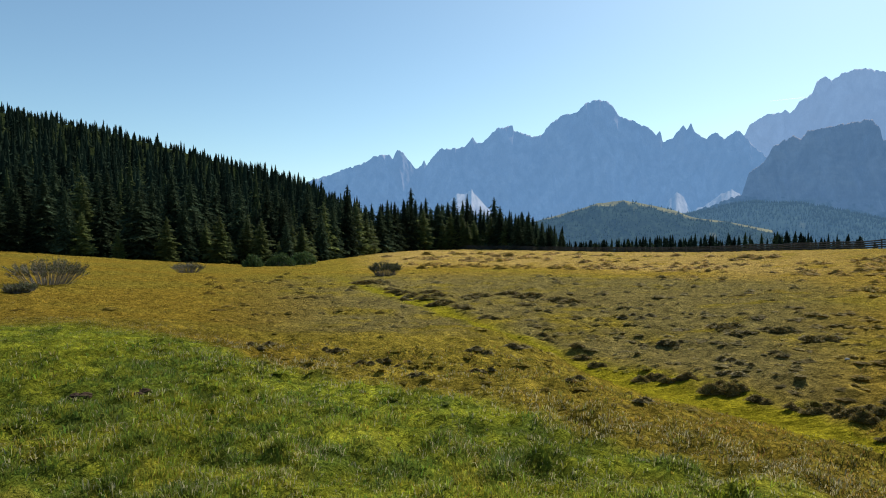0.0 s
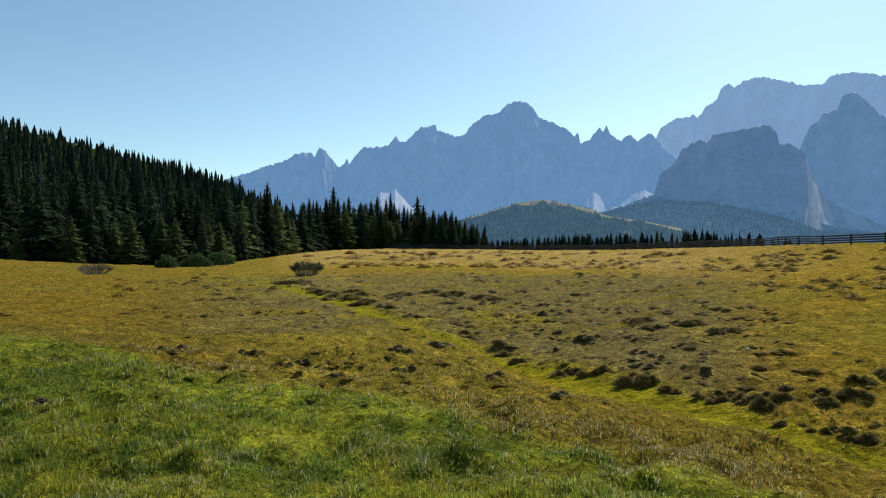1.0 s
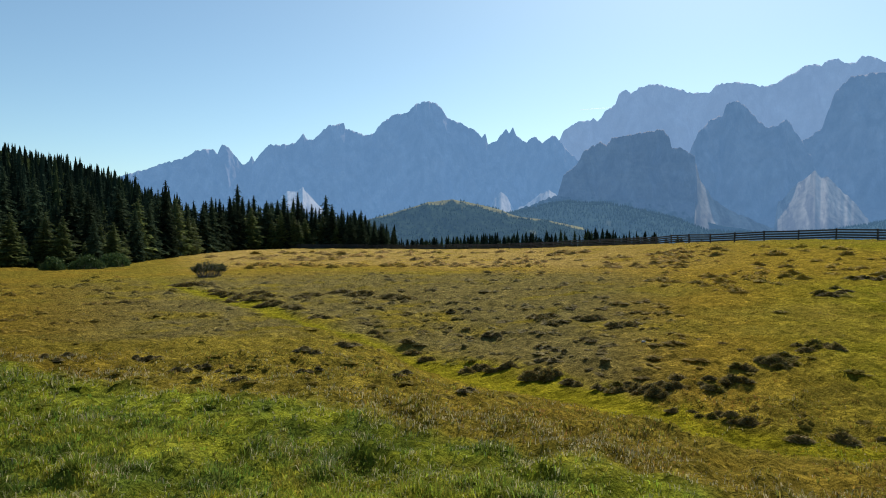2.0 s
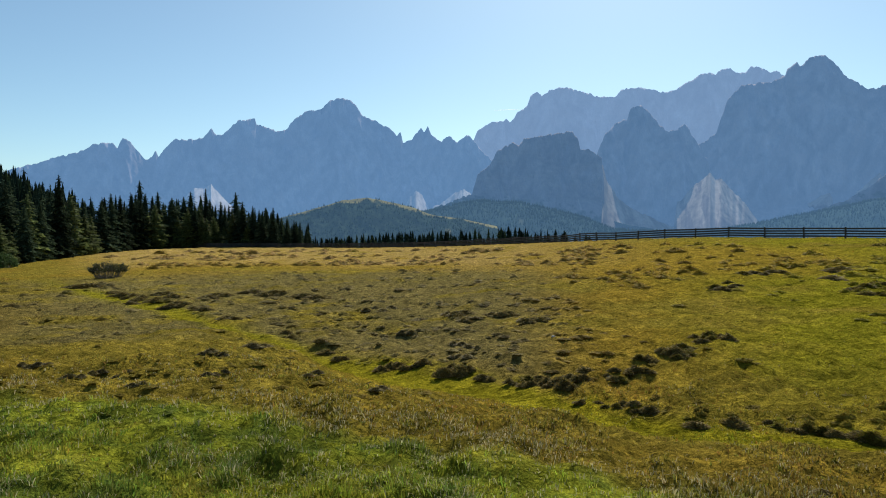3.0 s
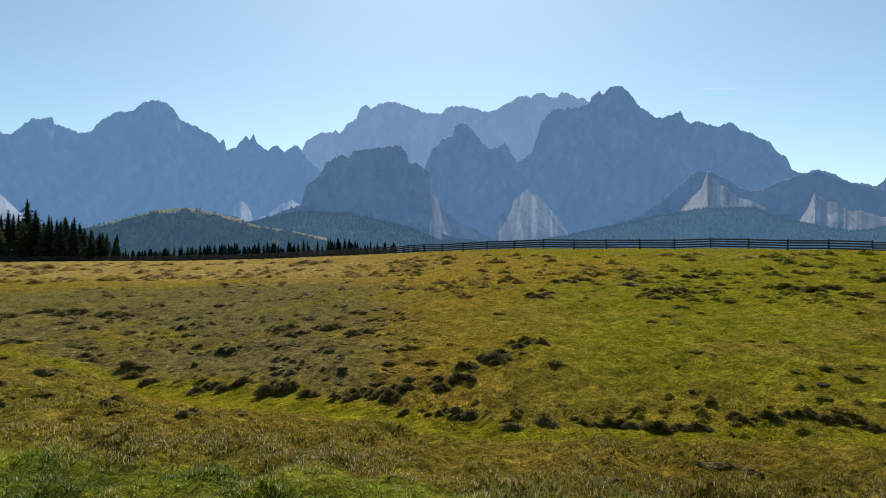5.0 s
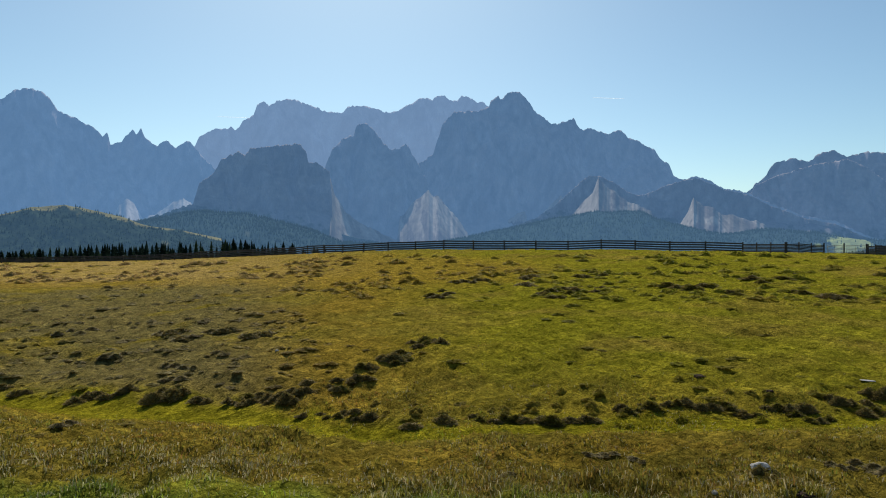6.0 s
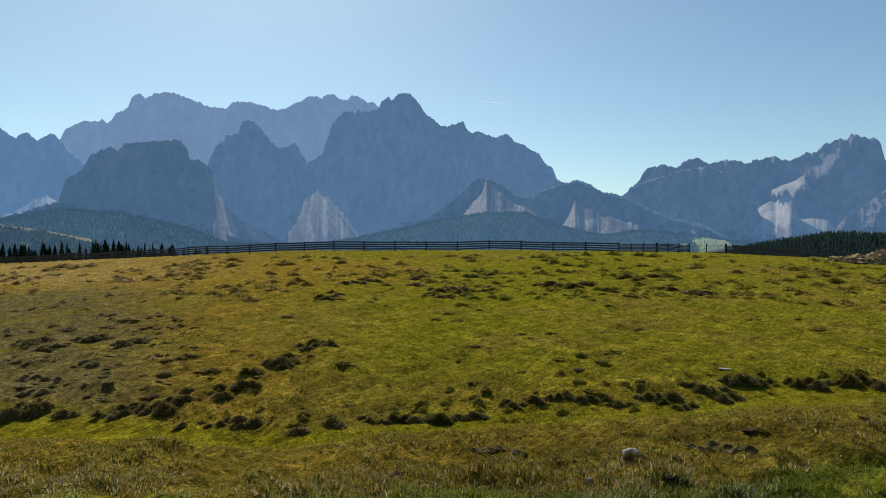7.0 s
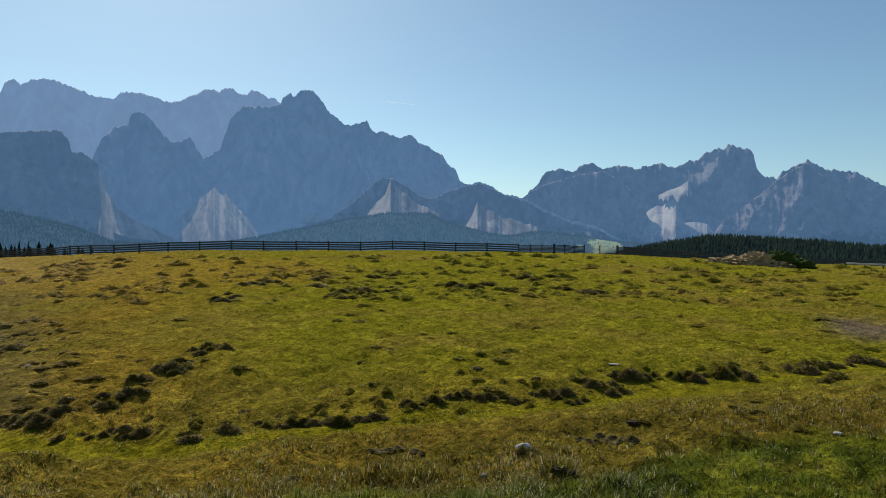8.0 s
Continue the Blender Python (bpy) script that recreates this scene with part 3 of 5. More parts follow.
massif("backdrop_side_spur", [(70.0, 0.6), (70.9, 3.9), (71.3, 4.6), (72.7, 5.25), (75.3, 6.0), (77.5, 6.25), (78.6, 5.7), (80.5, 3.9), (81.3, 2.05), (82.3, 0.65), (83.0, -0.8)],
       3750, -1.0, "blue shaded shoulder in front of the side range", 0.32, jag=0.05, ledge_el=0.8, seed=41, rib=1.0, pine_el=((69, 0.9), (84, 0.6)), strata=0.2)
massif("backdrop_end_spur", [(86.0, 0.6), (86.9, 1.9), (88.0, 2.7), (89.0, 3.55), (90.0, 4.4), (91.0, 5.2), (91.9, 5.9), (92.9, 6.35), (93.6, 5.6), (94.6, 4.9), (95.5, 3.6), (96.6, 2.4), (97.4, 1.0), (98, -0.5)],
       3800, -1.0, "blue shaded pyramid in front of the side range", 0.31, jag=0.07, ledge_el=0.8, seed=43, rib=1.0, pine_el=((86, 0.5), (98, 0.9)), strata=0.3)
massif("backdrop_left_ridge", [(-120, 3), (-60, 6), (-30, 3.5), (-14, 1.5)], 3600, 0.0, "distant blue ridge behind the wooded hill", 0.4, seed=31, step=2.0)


def scree_cone(top, r_top, foot_el, label, seed, air, streaky=1.0, dark=0.25):
    """A cone of rubble under a wall: its upper outline by bearing and elevation, running out gently."""
    line = np.array(top, float)
    az = np.arange(line[0, 0], line[-1, 0] + 1e-6, 0.05)
    el = np.interp(az, line[:, 0], line[:, 1])
    el = el + (0.10 * (fbm(az * 6, az * 0, 3, seed) - 0.5) + 0.35 * (fbm(az * 2.2, az * 0, 2, seed + 1) - 0.5)) * np.clip((el - foot_el) / 2, 0, 1)
    el = np.maximum(el, foot_el + 0.02)
    tan = lambda e: np.tan(np.radians(e))
    foot = np.minimum(foot_el + 1.0 * (fbm(az * 2.6, az * 0, 3, seed + 2) - 0.5), el - 0.02)
    z0, z1 = r_top * tan(foot)[:, None], r_top * tan(el)[:, None]
    A, S = np.meshgrid(az, np.linspace(0, 1, 34), indexing="ij")
    Z = z0 + (z1 - z0) * S
    apex = az[np.argmax(el)]
    fan = (A - apex) / (0.25 + 1.15 * (el.max() - np.degrees(np.arctan(Z / r_top))) / max(el.max() - foot_el, 0.1))
    run = fbm(fan * 2.2, Z / 160, 4, seed + 3, True)
    R = r_top - (z1 - z0) / tan(27) * (1 - S) - 9 * (run - 0.5) * np.clip(S * (1 - S) * 6, 0, 1)
    Z = Z * R / r_top
    x, y = polar(A, R)
    grain = fbm(fan * 5, Z / 40, 4, seed + 5)[..., None]
    c = SCREE * (0.75 + 0.5 * grain) * (1 - 0.32 * streaky * smooth(0.45, 0.62, fbm(fan * 1.6 + 4, Z / 240, 3, seed + 7)))[..., None]
    rock = smooth(0.60, 0.68, fbm(A * 1.7, Z / 55, 4, seed + 9))[..., None] * dark * 3
    c = c * (1 - np.clip(rock, 0, 0.9)) + ROCK * 0.8 * np.clip(rock, 0, 0.9)
    thin = smooth(0.0, 0.45, S + 0.7 * (fbm(A * 4, Z / 30, 3, seed + 11) - 0.5))[..., None]
    c = ROCK * 0.7 * (1 - thin) + c * thin
    me = mesh_from("scree", np.stack([x, y, EYE + Z], -1).reshape(-1, 3), grid_faces(len(az), 34)[:, ::-1], c.reshape(-1, 3), True)
    thing("backdrop_scree", me, hazed_material("scree_rubble", HAZE_GLOW, air, 0.05), label, "scree", kind="structure")


scree_cone([(41.6, 0.0), (41.9, 2.3), (43.0, 3.5), (44.0, 4.4), (44.4, 4.75), (44.8, 4.2), (45.3, 4.15), (46.7, 2.6), (47.8, 0.9), (48.4, -0.2)], 2640, -0.4, "pale grey scree fan under the great peak", 51, 0.32)
scree_cone([(35.5, 4.6), (35.9, 5.5), (36.2, 4.4), (37.0, 3.0), (38.2, 1.95), (40.0, 1.0), (42.0, 0.15), (42.4, -0.3)], 2620, -0.4, "narrow brown-grey scree couloir beside the tower", 53, 0.27, 0.9, 0.15)
scree_cone([(56.8, 2.3), (57.3, 3.0), (58.6, 4.3), (59.1, 5.65), (59.4, 5.2), (60.5, 4.3), (61.5, 3.6), (62.4, 3.2), (63.4, 2.7), (64.0, 1.9)], 2660, 1.9, "grey scree fan on the dark spur", 55, 0.27)
scree_cone([(65.3, 1.0), (66.2, 2.5), (66.7, 3.75), (67.5, 3.1), (69.0, 2.4), (70.5, 2.0), (71.9, 1.6), (72.4, 1.0)], 2660, 0.5, "grey-brown streaked scree below the spur", 57, 0.27, 1.4)
scree_cone([(54.4, 2.7), (55.2, 3.5), (55.9, 4.1), (56.2, 3.7), (56.4, 2.8)], 3180, 2.5, "small pale snow-like scree patch in a gully", 59, 0.32, 0.3, 0.0)
scree_cone([(51.3, 2.0), (52.2, 2.6), (52.8, 2.85), (53.0, 2.4)], 3150, 1.8, "small pale scree patch in a gully", 61, 0.32, 0.3, 0.0)
scree_cone([(80.4, 2.2), (81.0, 2.9), (82.3, 3.35), (83.4, 3.85), (83.55, 3.1), (83.9, 1.95), (85.0, 1.9), (85.75, 1.75), (86.5, 0.7)], 3860, 0.3, "bright scree bowl under the jagged range", 63, 0.33, 0.6, 0.2)
scree_cone([(82.0, 4.2), (82.9, 4.6), (84.3, 5.2), (84.6, 4.3)], 3900, 3.9, "pale upper scree ledge under the jagged range", 65, 0.33, 0.6, 0.1)
scree_cone([(87.4, 1.3), (87.7, 1.55), (88.0, 1.95), (88.2, 1.6)], 3950, 1.2, "small pale scree patch under the jagged range", 67, 0.33, 0.2, 0.0)
scree_cone([(0.2, 2.2), (0.8, 3.1), (1.3, 3.6), (2.0, 3.6), (2.6, 3.9), (3.0, 3.4), (3.6, 2.8), (4.3, 2.1)], 3450, 1.6, "pale scree apron behind the forest", 69, 0.47, 0.5, 0.1)
scree_cone([(18.8, 2.0), (19.3, 3.0), (19.8, 3.6), (20.3, 3.1), (20.9, 2.1), (21.2, 1.5)], 3600, 1.0, "pale scree cone below the rock needles", 71, 0.46, 0.6, 0.05)
scree_cone([(20.8, 1.9), (22.0, 2.5), (23.0, 3.1), (23.95, 3.7), (24.6, 3.2), (25.2, 2.2)], 3600, 1.2, "slanting pale scree below the rock needles", 73, 0.46, 1.3, 0.3)


def hill(name, crest, r_top, r_foot, z_foot, tint, label, air, seed, trees=0, tree_h=9.0, step=0.12, kind_cat="hillside", bare=None, shade=1.0):
    """A rounded wooded hillside from its foot up to its crest line, with far conifers on it."""
    cr = np.array(crest, float)
    az = np.arange(cr[0, 0], cr[-1, 0] + 1e-6, step)
    el = pchip(az, cr[:, 0], cr[:, 1])
    s = np.linspace(0, 1.25, 50)
    A, S = np.meshgrid(az, s, indexing="ij")

    def at(a, q, e):
        x, y = a, q
        bumps = (fbm(a * 0.9, q * 5, 4, seed) - 0.5) * 0.16
        zt = r_top * np.tan(np.radians(e))
        up = np.sin(np.clip(q, 0, 1.25) * np.pi / 2) ** 0.9
        return r_foot + (r_top - r_foot) * (q + 0.0), EYE + z_foot + (zt - z_foot) * (up + bumps * np.clip(q * (1 - q) * 4, 0, 1))
    R, Z = at(A, S, np.repeat(el[:, None], 50, 1))
    x, y = polar(A, R)
    n, n2 = fbm(A * 1.1, S * 5, 4, seed + 3), fbm(A * 5, S * 20, 3, seed + 6)
    c = np.array((0.022, 0.033, 0.020)) * (0.4 + 1.2 * n2[..., None])
    open_land = smooth(0.45, 0.62, n + (bare(A, S) if bare else -0.3))[..., None]
    c = c * (1 - open_land) + np.array(tint) * (0.7 + 0.6 * n2[..., None]) * open_land
    me = mesh_from(name, np.stack([x, y, Z], -1).reshape(-1, 3), grid_faces(len(az), 50)[:, ::-1], c.reshape(-1, 3))
    thing(name, me, hazed_material(name + "_cover", VALLEY_GLOW, air, 0.06, (0.6, 1.4), 12.0), label, kind_cat, kind="structure")
    if trees:
        rng = np.random.default_rng(seed)
        a, q = rng.uniform(cr[0, 0], cr[-1, 0], trees), rng.uniform(0.02, 1.02, trees)
        op = smooth(0.45, 0.62, fbm(a * 1.1, q * 5, 4, seed + 3) + (bare(a, q) if bare else -0.3))
        keep = rng.uniform(0, 1, trees) > op * 0.93
        a, q = a[keep], q[keep]
        e = pchip(a, cr[:, 0], cr[:, 1])
        r, z = at(a, q, e)
        x, y = polar(a, r)
        h = tree_h * rng.uniform(0.5, 1.25, len(a))
        w = h * rng.uniform(0.14, 0.22, len(a))
        k = 5
        v = np.empty((len(a), k + 1, 3))
        for i in range(k):
            t = 2 * np.pi * i / k + a
            v[:, i] = np.stack([x + np.cos(t) * w, y + np.sin(t) * w, z + 0.04 * h], -1)
        v[:, k] = np.stack([x, y, z + h], -1)
        b = np.arange(len(a))[:, None] * (k + 1)
        f = np.concatenate([b + [i, (i + 1) % k, k] for i in range(k)])
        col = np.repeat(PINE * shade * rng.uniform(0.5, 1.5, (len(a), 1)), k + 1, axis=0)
        me = mesh_from("far_woods", v.reshape(-1, 3), f, col)
        thing("far_woods", me, hazed_material(name + "_woods", VALLEY_GLOW, air * 0.85, 0.1), "far conifer woods on the " + label.split(" ", 1)[1][:30].rsplit(" ", 1)[0], "forest", kind="stuff")


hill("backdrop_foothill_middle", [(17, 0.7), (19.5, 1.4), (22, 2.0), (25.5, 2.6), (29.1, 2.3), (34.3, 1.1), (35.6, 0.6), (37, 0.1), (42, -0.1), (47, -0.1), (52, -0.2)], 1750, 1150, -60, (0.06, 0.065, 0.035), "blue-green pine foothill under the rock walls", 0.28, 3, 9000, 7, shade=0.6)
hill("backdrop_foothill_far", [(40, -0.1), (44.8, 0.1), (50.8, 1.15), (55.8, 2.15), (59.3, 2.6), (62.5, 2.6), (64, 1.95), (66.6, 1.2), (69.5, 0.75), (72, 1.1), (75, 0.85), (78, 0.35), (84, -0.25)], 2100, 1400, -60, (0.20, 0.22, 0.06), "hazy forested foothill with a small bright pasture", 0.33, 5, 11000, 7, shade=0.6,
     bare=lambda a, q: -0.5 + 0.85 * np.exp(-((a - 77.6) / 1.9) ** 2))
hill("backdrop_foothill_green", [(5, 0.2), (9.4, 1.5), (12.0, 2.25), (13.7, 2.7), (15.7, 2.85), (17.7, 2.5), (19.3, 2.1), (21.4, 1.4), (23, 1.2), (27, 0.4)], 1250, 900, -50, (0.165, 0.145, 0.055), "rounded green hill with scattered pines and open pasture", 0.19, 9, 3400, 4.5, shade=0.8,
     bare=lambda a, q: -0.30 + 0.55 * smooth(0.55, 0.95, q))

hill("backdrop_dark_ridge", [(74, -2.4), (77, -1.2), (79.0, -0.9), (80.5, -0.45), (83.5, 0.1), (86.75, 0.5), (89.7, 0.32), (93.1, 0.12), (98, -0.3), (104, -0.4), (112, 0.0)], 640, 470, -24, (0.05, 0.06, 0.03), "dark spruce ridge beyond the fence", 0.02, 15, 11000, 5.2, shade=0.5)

# ---------------------------------------------------------------- conifers
def conifer(seed, tall, width, whorls, per, droop, ragged, sprigs=3):
    """Vertices, triangles and tones of a conifer's crown: whorls of drooping boughs with side sprigs."""
    rng = np.random.default_rng(seed)
    V, F, C = [], [], []

    def tri(a, b, c, tone):
        k = len(V)
        V.extend((a, b, c))
        F.append((k, k + 1, k + 2))
        # first corner, mostly at the bough's root, toned darker than the others
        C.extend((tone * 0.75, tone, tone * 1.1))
    z0 = tall * 0.06
    for w in range(whorls):
        u = (w + rng.uniform(-0.25, 0.25)) / whorls
        u = min(max(u, 0.0), 0.985)
        z = z0 + (tall - z0) * u
        reach = width * (1 - u) ** 0.72 * (0.45 + 0.55 * min(1, u * 7 + 0.45)) + 0.10
        off = rng.uniform(0, 6.28)
        n = max(4, int(per * (1 - 0.5 * u)))
        for i in range(n):
            th = off + 6.283 * (i + rng.uniform(-0.3, 0.3)) / n
            L = reach * rng.uniform(1 - ragged, 1 + 0.45 * ragged) * (1 + 0.22 * math.sin(w * 1.3 + seed) + 0.18 * math.sin(th * 2 + w * 0.7))
            d = np.array((math.cos(th), math.sin(th), 0.0))
            sd = np.array((-d[1], d[0], 0.0))
            drop = droop * L * rng.uniform(0.6, 1.3)
            tone = np.ones(3) * rng.uniform(0.65, 1.35)
            a = np.array((0, 0, z + 0.12 * L + rng.uniform(-0.6, 0.6) * (tall - z0) / whorls))
            tip = a + d * L + np.array((0, 0, -drop))
            mid = a + d * L * 0.55 + np.array((0, 0, -drop * 0.35))
            bw = L * 0.13 + 0.06
            lo = np.array((0, 0, -0.10 * L - 0.06))
            tri(a + d * L * 0.05, mid + sd * bw + lo, tip, tone)
            tri(a + d * L * 0.05, tip, mid - sd * bw + lo, tone * 0.9)
            for s in range(sprigs):
                f = rng.uniform(0.3, 0.95)
                p = a + d * L * f + np.array((0, 0, -drop * f * f))
                side = 1 if s % 2 else -1
                q = p + (d * 0.55 + sd * side) * L * rng.uniform(0.14, 0.30) + np.array((0, 0, -0.20 * L * rng.uniform(0.4, 1.6)))
                tri(p + d * L * 0.10, p - d * L * 0.08 + lo, q, tone * rng.uniform(0.8, 1.2))
    # dense inner foliage, ring on ring, the crown's inner shade put into its darker tone
    rings, k = 7, 6
    for j in range(rings):
        ua, ub = j / rings, (j + 1) / rings
        for i in range(k):
            ta, tb = 6.283 * i / k, 6.283 * (i + 1) / k
            ra = 0.50 * width * (1 - ua) ** 0.85 * (1 + 0.25 * math.sin(5 * i + 3 * j))
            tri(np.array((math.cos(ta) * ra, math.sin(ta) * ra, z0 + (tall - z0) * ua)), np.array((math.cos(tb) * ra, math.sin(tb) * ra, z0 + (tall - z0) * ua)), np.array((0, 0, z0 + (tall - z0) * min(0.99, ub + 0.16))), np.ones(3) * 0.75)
    top = np.array((0, 0, tall))
    for i in range(4):
        th = i * 1.57
        tri(top, np.array((math.cos(th) * 0.13, math.sin(th) * 0.13, tall * 0.955)), np.array((math.cos(th + 1.6) * 0.13, math.sin(th + 1.6) * 0.13, tall * 0.955)), np.ones(3))
    return np.array(V), np.array(F), np.array(C)


def trunk_mesh(tall, girth, seed):
    rng = np.random.default_rng(seed)
    zs = np.linspace(-0.4, tall * 0.97, 8)
    k = 7
    V = []
    for z in zs:
        rad = girth * max(0.06, 1 - z / tall) * (1.35 if z < 0.2 else 1)
        for i in range(k):
            t = 6.283 * i / k
            V.append((math.cos(t) * rad + rng.uniform(-1, 1) * 0.02, math.sin(t) * rad + rng.uniform(-1, 1) * 0.02, z))
    F = [(j * k + i, j * k + (i + 1) % k, (j + 1) * k + (i + 1) % k, (j + 1) * k + i) for j in range(7) for i in range(k)]
    return mesh_from("trunk", V, F)


SPRUCES = []
for i, (tall, width, whorls, per, droop, ragged) in enumerate([(19, 2.9, 48, 12, 0.5, 0.45), (17, 2.8, 44, 12, 0.42, 0.5), (21, 3.0, 52, 12, 0.55, 0.45), (15, 2.9, 40, 12, 0.4, 0.5), (18, 2.4, 46, 11, 0.55, 0.5)]):
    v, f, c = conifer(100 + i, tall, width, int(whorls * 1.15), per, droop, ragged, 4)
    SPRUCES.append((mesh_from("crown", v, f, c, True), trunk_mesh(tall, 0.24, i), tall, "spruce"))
LARCHES = []
for i, (tall, width, whorls, per, droop, ragged) in enumerate([(15, 2.9, 40, 12, 0.15, 0.55), (13, 2.8, 36, 12, 0.1, 0.55), (17, 2.9, 44, 12, 0.2, 0.55)]):
    v, f, c = conifer(200 + i, tall, width, int(whorls * 1.15), per, droop, ragged, 5)
    LARCHES.append((mesh_from("crown", v, f, c, True), trunk_mesh(tall, 0.2, 20 + i), tall, "larch"))
for crown, trunk, _, sort in SPRUCES + LARCHES:
    crown.materials.append(NEEDLE if sort == "spruce" else LARCH)
    trunk.materials.append(BARK)


def plant(kit, az, r, scale, turn, group, label, wide=1.0):
    crown, trunk, tall, sort = kit
    x, y = polar(az, r)
    root = new(sort + "_tree", None)
    root.empty_display_size = 0.5
    root.matrix_world = pose(x, y, quick_land(az, r) - 0.15, 0, 0, turn) @ Matrix.Diagonal((scale * wide, scale * wide, scale, 1))
    tagged(root, label, "tree", group)
    part("trunk", trunk, None, root)
    part("crown", crown, None, root)


CANOPY = [(-60, 11.0), (-34, 9.6), (-30.5, 9.0), (-26.7, 8.35), (-22.6, 7.4), (-18.3, 6.6), (-15.6, 6.1), (-12.8, 5.2), (-9.0, 4.3), (-6.5, 3.4), (-4.1, 3.6), (-1.1, 3.3), (4.4, 2.75), (7.3, 2.0), (10.2, 0.55), (11.5, -0.8)]


def edge_trees():
    """The forest's front rows, tree by tree."""
    rng = np.random.default_rng(5)
    cx, cy = zip(*CANOPY)
    for row in range(4):
        a = -43.0 + row * 0.6
        while a < 11.4:
            rf = fence_dist(a)
            tl = rf + 4 + row * 7 + rng.uniform(-2.5, 4)
            lim = np.interp(a, cx, cy)
            kits = LARCHES if rng.uniform() < (0.5 if -24 < a < 6 and row < 2 else 0.15) else SPRUCES
            kit = kits[rng.integers(len(kits))]
            room = tl * math.tan(radians(lim)) - (quick_land(a, tl) - EYE)
            tall = min(rng.uniform(8, 16) + 1.5 * row if a < -9 else rng.uniform(13, 25), room * (rng.uniform(0.55 if a < -7 else 0.72, 1.02) if rng.uniform() < 0.88 else rng.uniform(1.05, 1.2)))
            if kits is LARCHES:
                tall *= rng.uniform(0.55, 0.85)
            if tall > 3.5:
                lab = "dark green spruce with drooping boughs at the forest edge" if kits is SPRUCES else "light green feathery larch at the forest edge"
                plant(kit, a, tl, tall / kit[2], rng.uniform(0, 360), "trees of the forest edge", lab, rng.uniform(1.1, 1.6))
            a += math.degrees((2.5 if a < -7 else 2.2) / tl) * rng.uniform(0.6, 1.4) * (1 + 0.3 * row)


edge_trees()


def joined_trees(name, spots, label, seed, low=(22, 8), air=None):
    """Trees past the front rows, joined into one mesh."""
    rng = np.random.default_rng(seed)
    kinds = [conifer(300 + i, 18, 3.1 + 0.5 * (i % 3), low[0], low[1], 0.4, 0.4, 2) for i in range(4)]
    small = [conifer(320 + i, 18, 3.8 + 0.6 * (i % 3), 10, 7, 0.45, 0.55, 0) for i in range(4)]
    VV, FF, CC, off = [], [], [], 0
    for az, r, tall, base in spots:
        v, f, c = (kinds if r < 300 else small)[rng.integers(4)]
        t = rng.uniform(0, 6.28)
        s = tall / 18
        x, y = polar(az, r)
        q = v * (s * max(1.0, 0.85 / s) ** 0.8, s * max(1.0, 0.85 / s) ** 0.8, s)
        VV.append(np.stack([x + q[:, 0] * math.cos(t) - q[:, 1] * math.sin(t), y + q[:, 0] * math.sin(t) + q[:, 1] * math.cos(t), base + q[:, 2]], -1))
        tint = np.array((0.025, 0.040, 0.026)) * rng.uniform(0.6, 1.5) if rng.uniform() < 0.88 else np.array((0.066, 0.086, 0.036))
        CC.append(c * tint)
        FF.append(f + off)
        off += len(v)
    me = mesh_from(name, np.concatenate(VV), np.concatenate(FF), np.concatenate(CC), True)
    thing(name, me, air or WOODS, label, "forest", kind="stuff")


WOODS = leaf_material("forest_needles", None, 0.15, rough=0.9, gloss=0.0)


def forest_spots():
    rng = np.random.default_rng(8)
    cx, cy = zip(*CANOPY)
    out = []
    for depth in np.concatenate([np.geomspace(30, 170, 14), np.linspace(185, 690, 26)]):
        a = -44.0
        while a < 10.6:
            r = fence_dist(a) + depth * rng.uniform(0.94, 1.06)
            base = quick_land(a, r)
            rough = 0.9 * (float(vnoise(a * 1.7, depth * 0.02, 5)) - 0.5) + 0.5 * (float(vnoise(a * 5.0, depth * 0.1, 6)) - 0.5)
            room = r * math.tan(radians(np.interp(a, cx, cy) - 0.12 + rough)) - (base - EYE)
            tall = min(rng.uniform(11, 23), room * (rng.uniform(0.5, 1.0) if rng.uniform() < 0.93 else rng.uniform(1.0, 1.2)))
            if tall > 6 and (a < -6 or depth < 200):
                out.append((a, r, tall, base))
            a += math.degrees(6.6 / r) * rng.uniform(0.5, 1.6)
    return out


joined_trees("forest", forest_spots(), "dense dark spruce forest climbing the hill", 9)


def valley_spots():
    rng = np.random.default_rng(18)
    out = []
    tops = [(9, -0.9), (11.8, -0.45), (16.6, -0.1), (21.5, 0.25), (27.9, 0.4), (33.8, 0.0), (37, -0.45), (41, -0.9)]
    for depth in (60, 75, 95, 120, 150):
        a = 8.0
        while a < 41:
            r = fence_dist(a) + depth * rng.uniform(0.9, 1.1)
            base = quick_land(a, r)
            room = r * math.tan(radians(np.interp(a, *zip(*tops)))) - (base - EYE)
            tall = room * rng.uniform(0.5, 1.04)
            if tall > 4:
                out.append((a, r, tall, base))
            a += math.degrees(2.6 / r) * rng.uniform(0.5, 1.6)
    return out


joined_trees("valley_trees", valley_spots(), "row of spruces standing in the dip behind the fence", 19)

# ---------------------------------------------------------------- fence
FENCE = [(-6.5, 236), (-4, 231), (5, 215), (11, 195), (20, 160), (28, 130), (36, 105), (41, 97.5), (50, 92.5), (60, 91), (70, 92.5), (76, 96), (81, 105), (86, 118), (93, 146), (100, 175)]


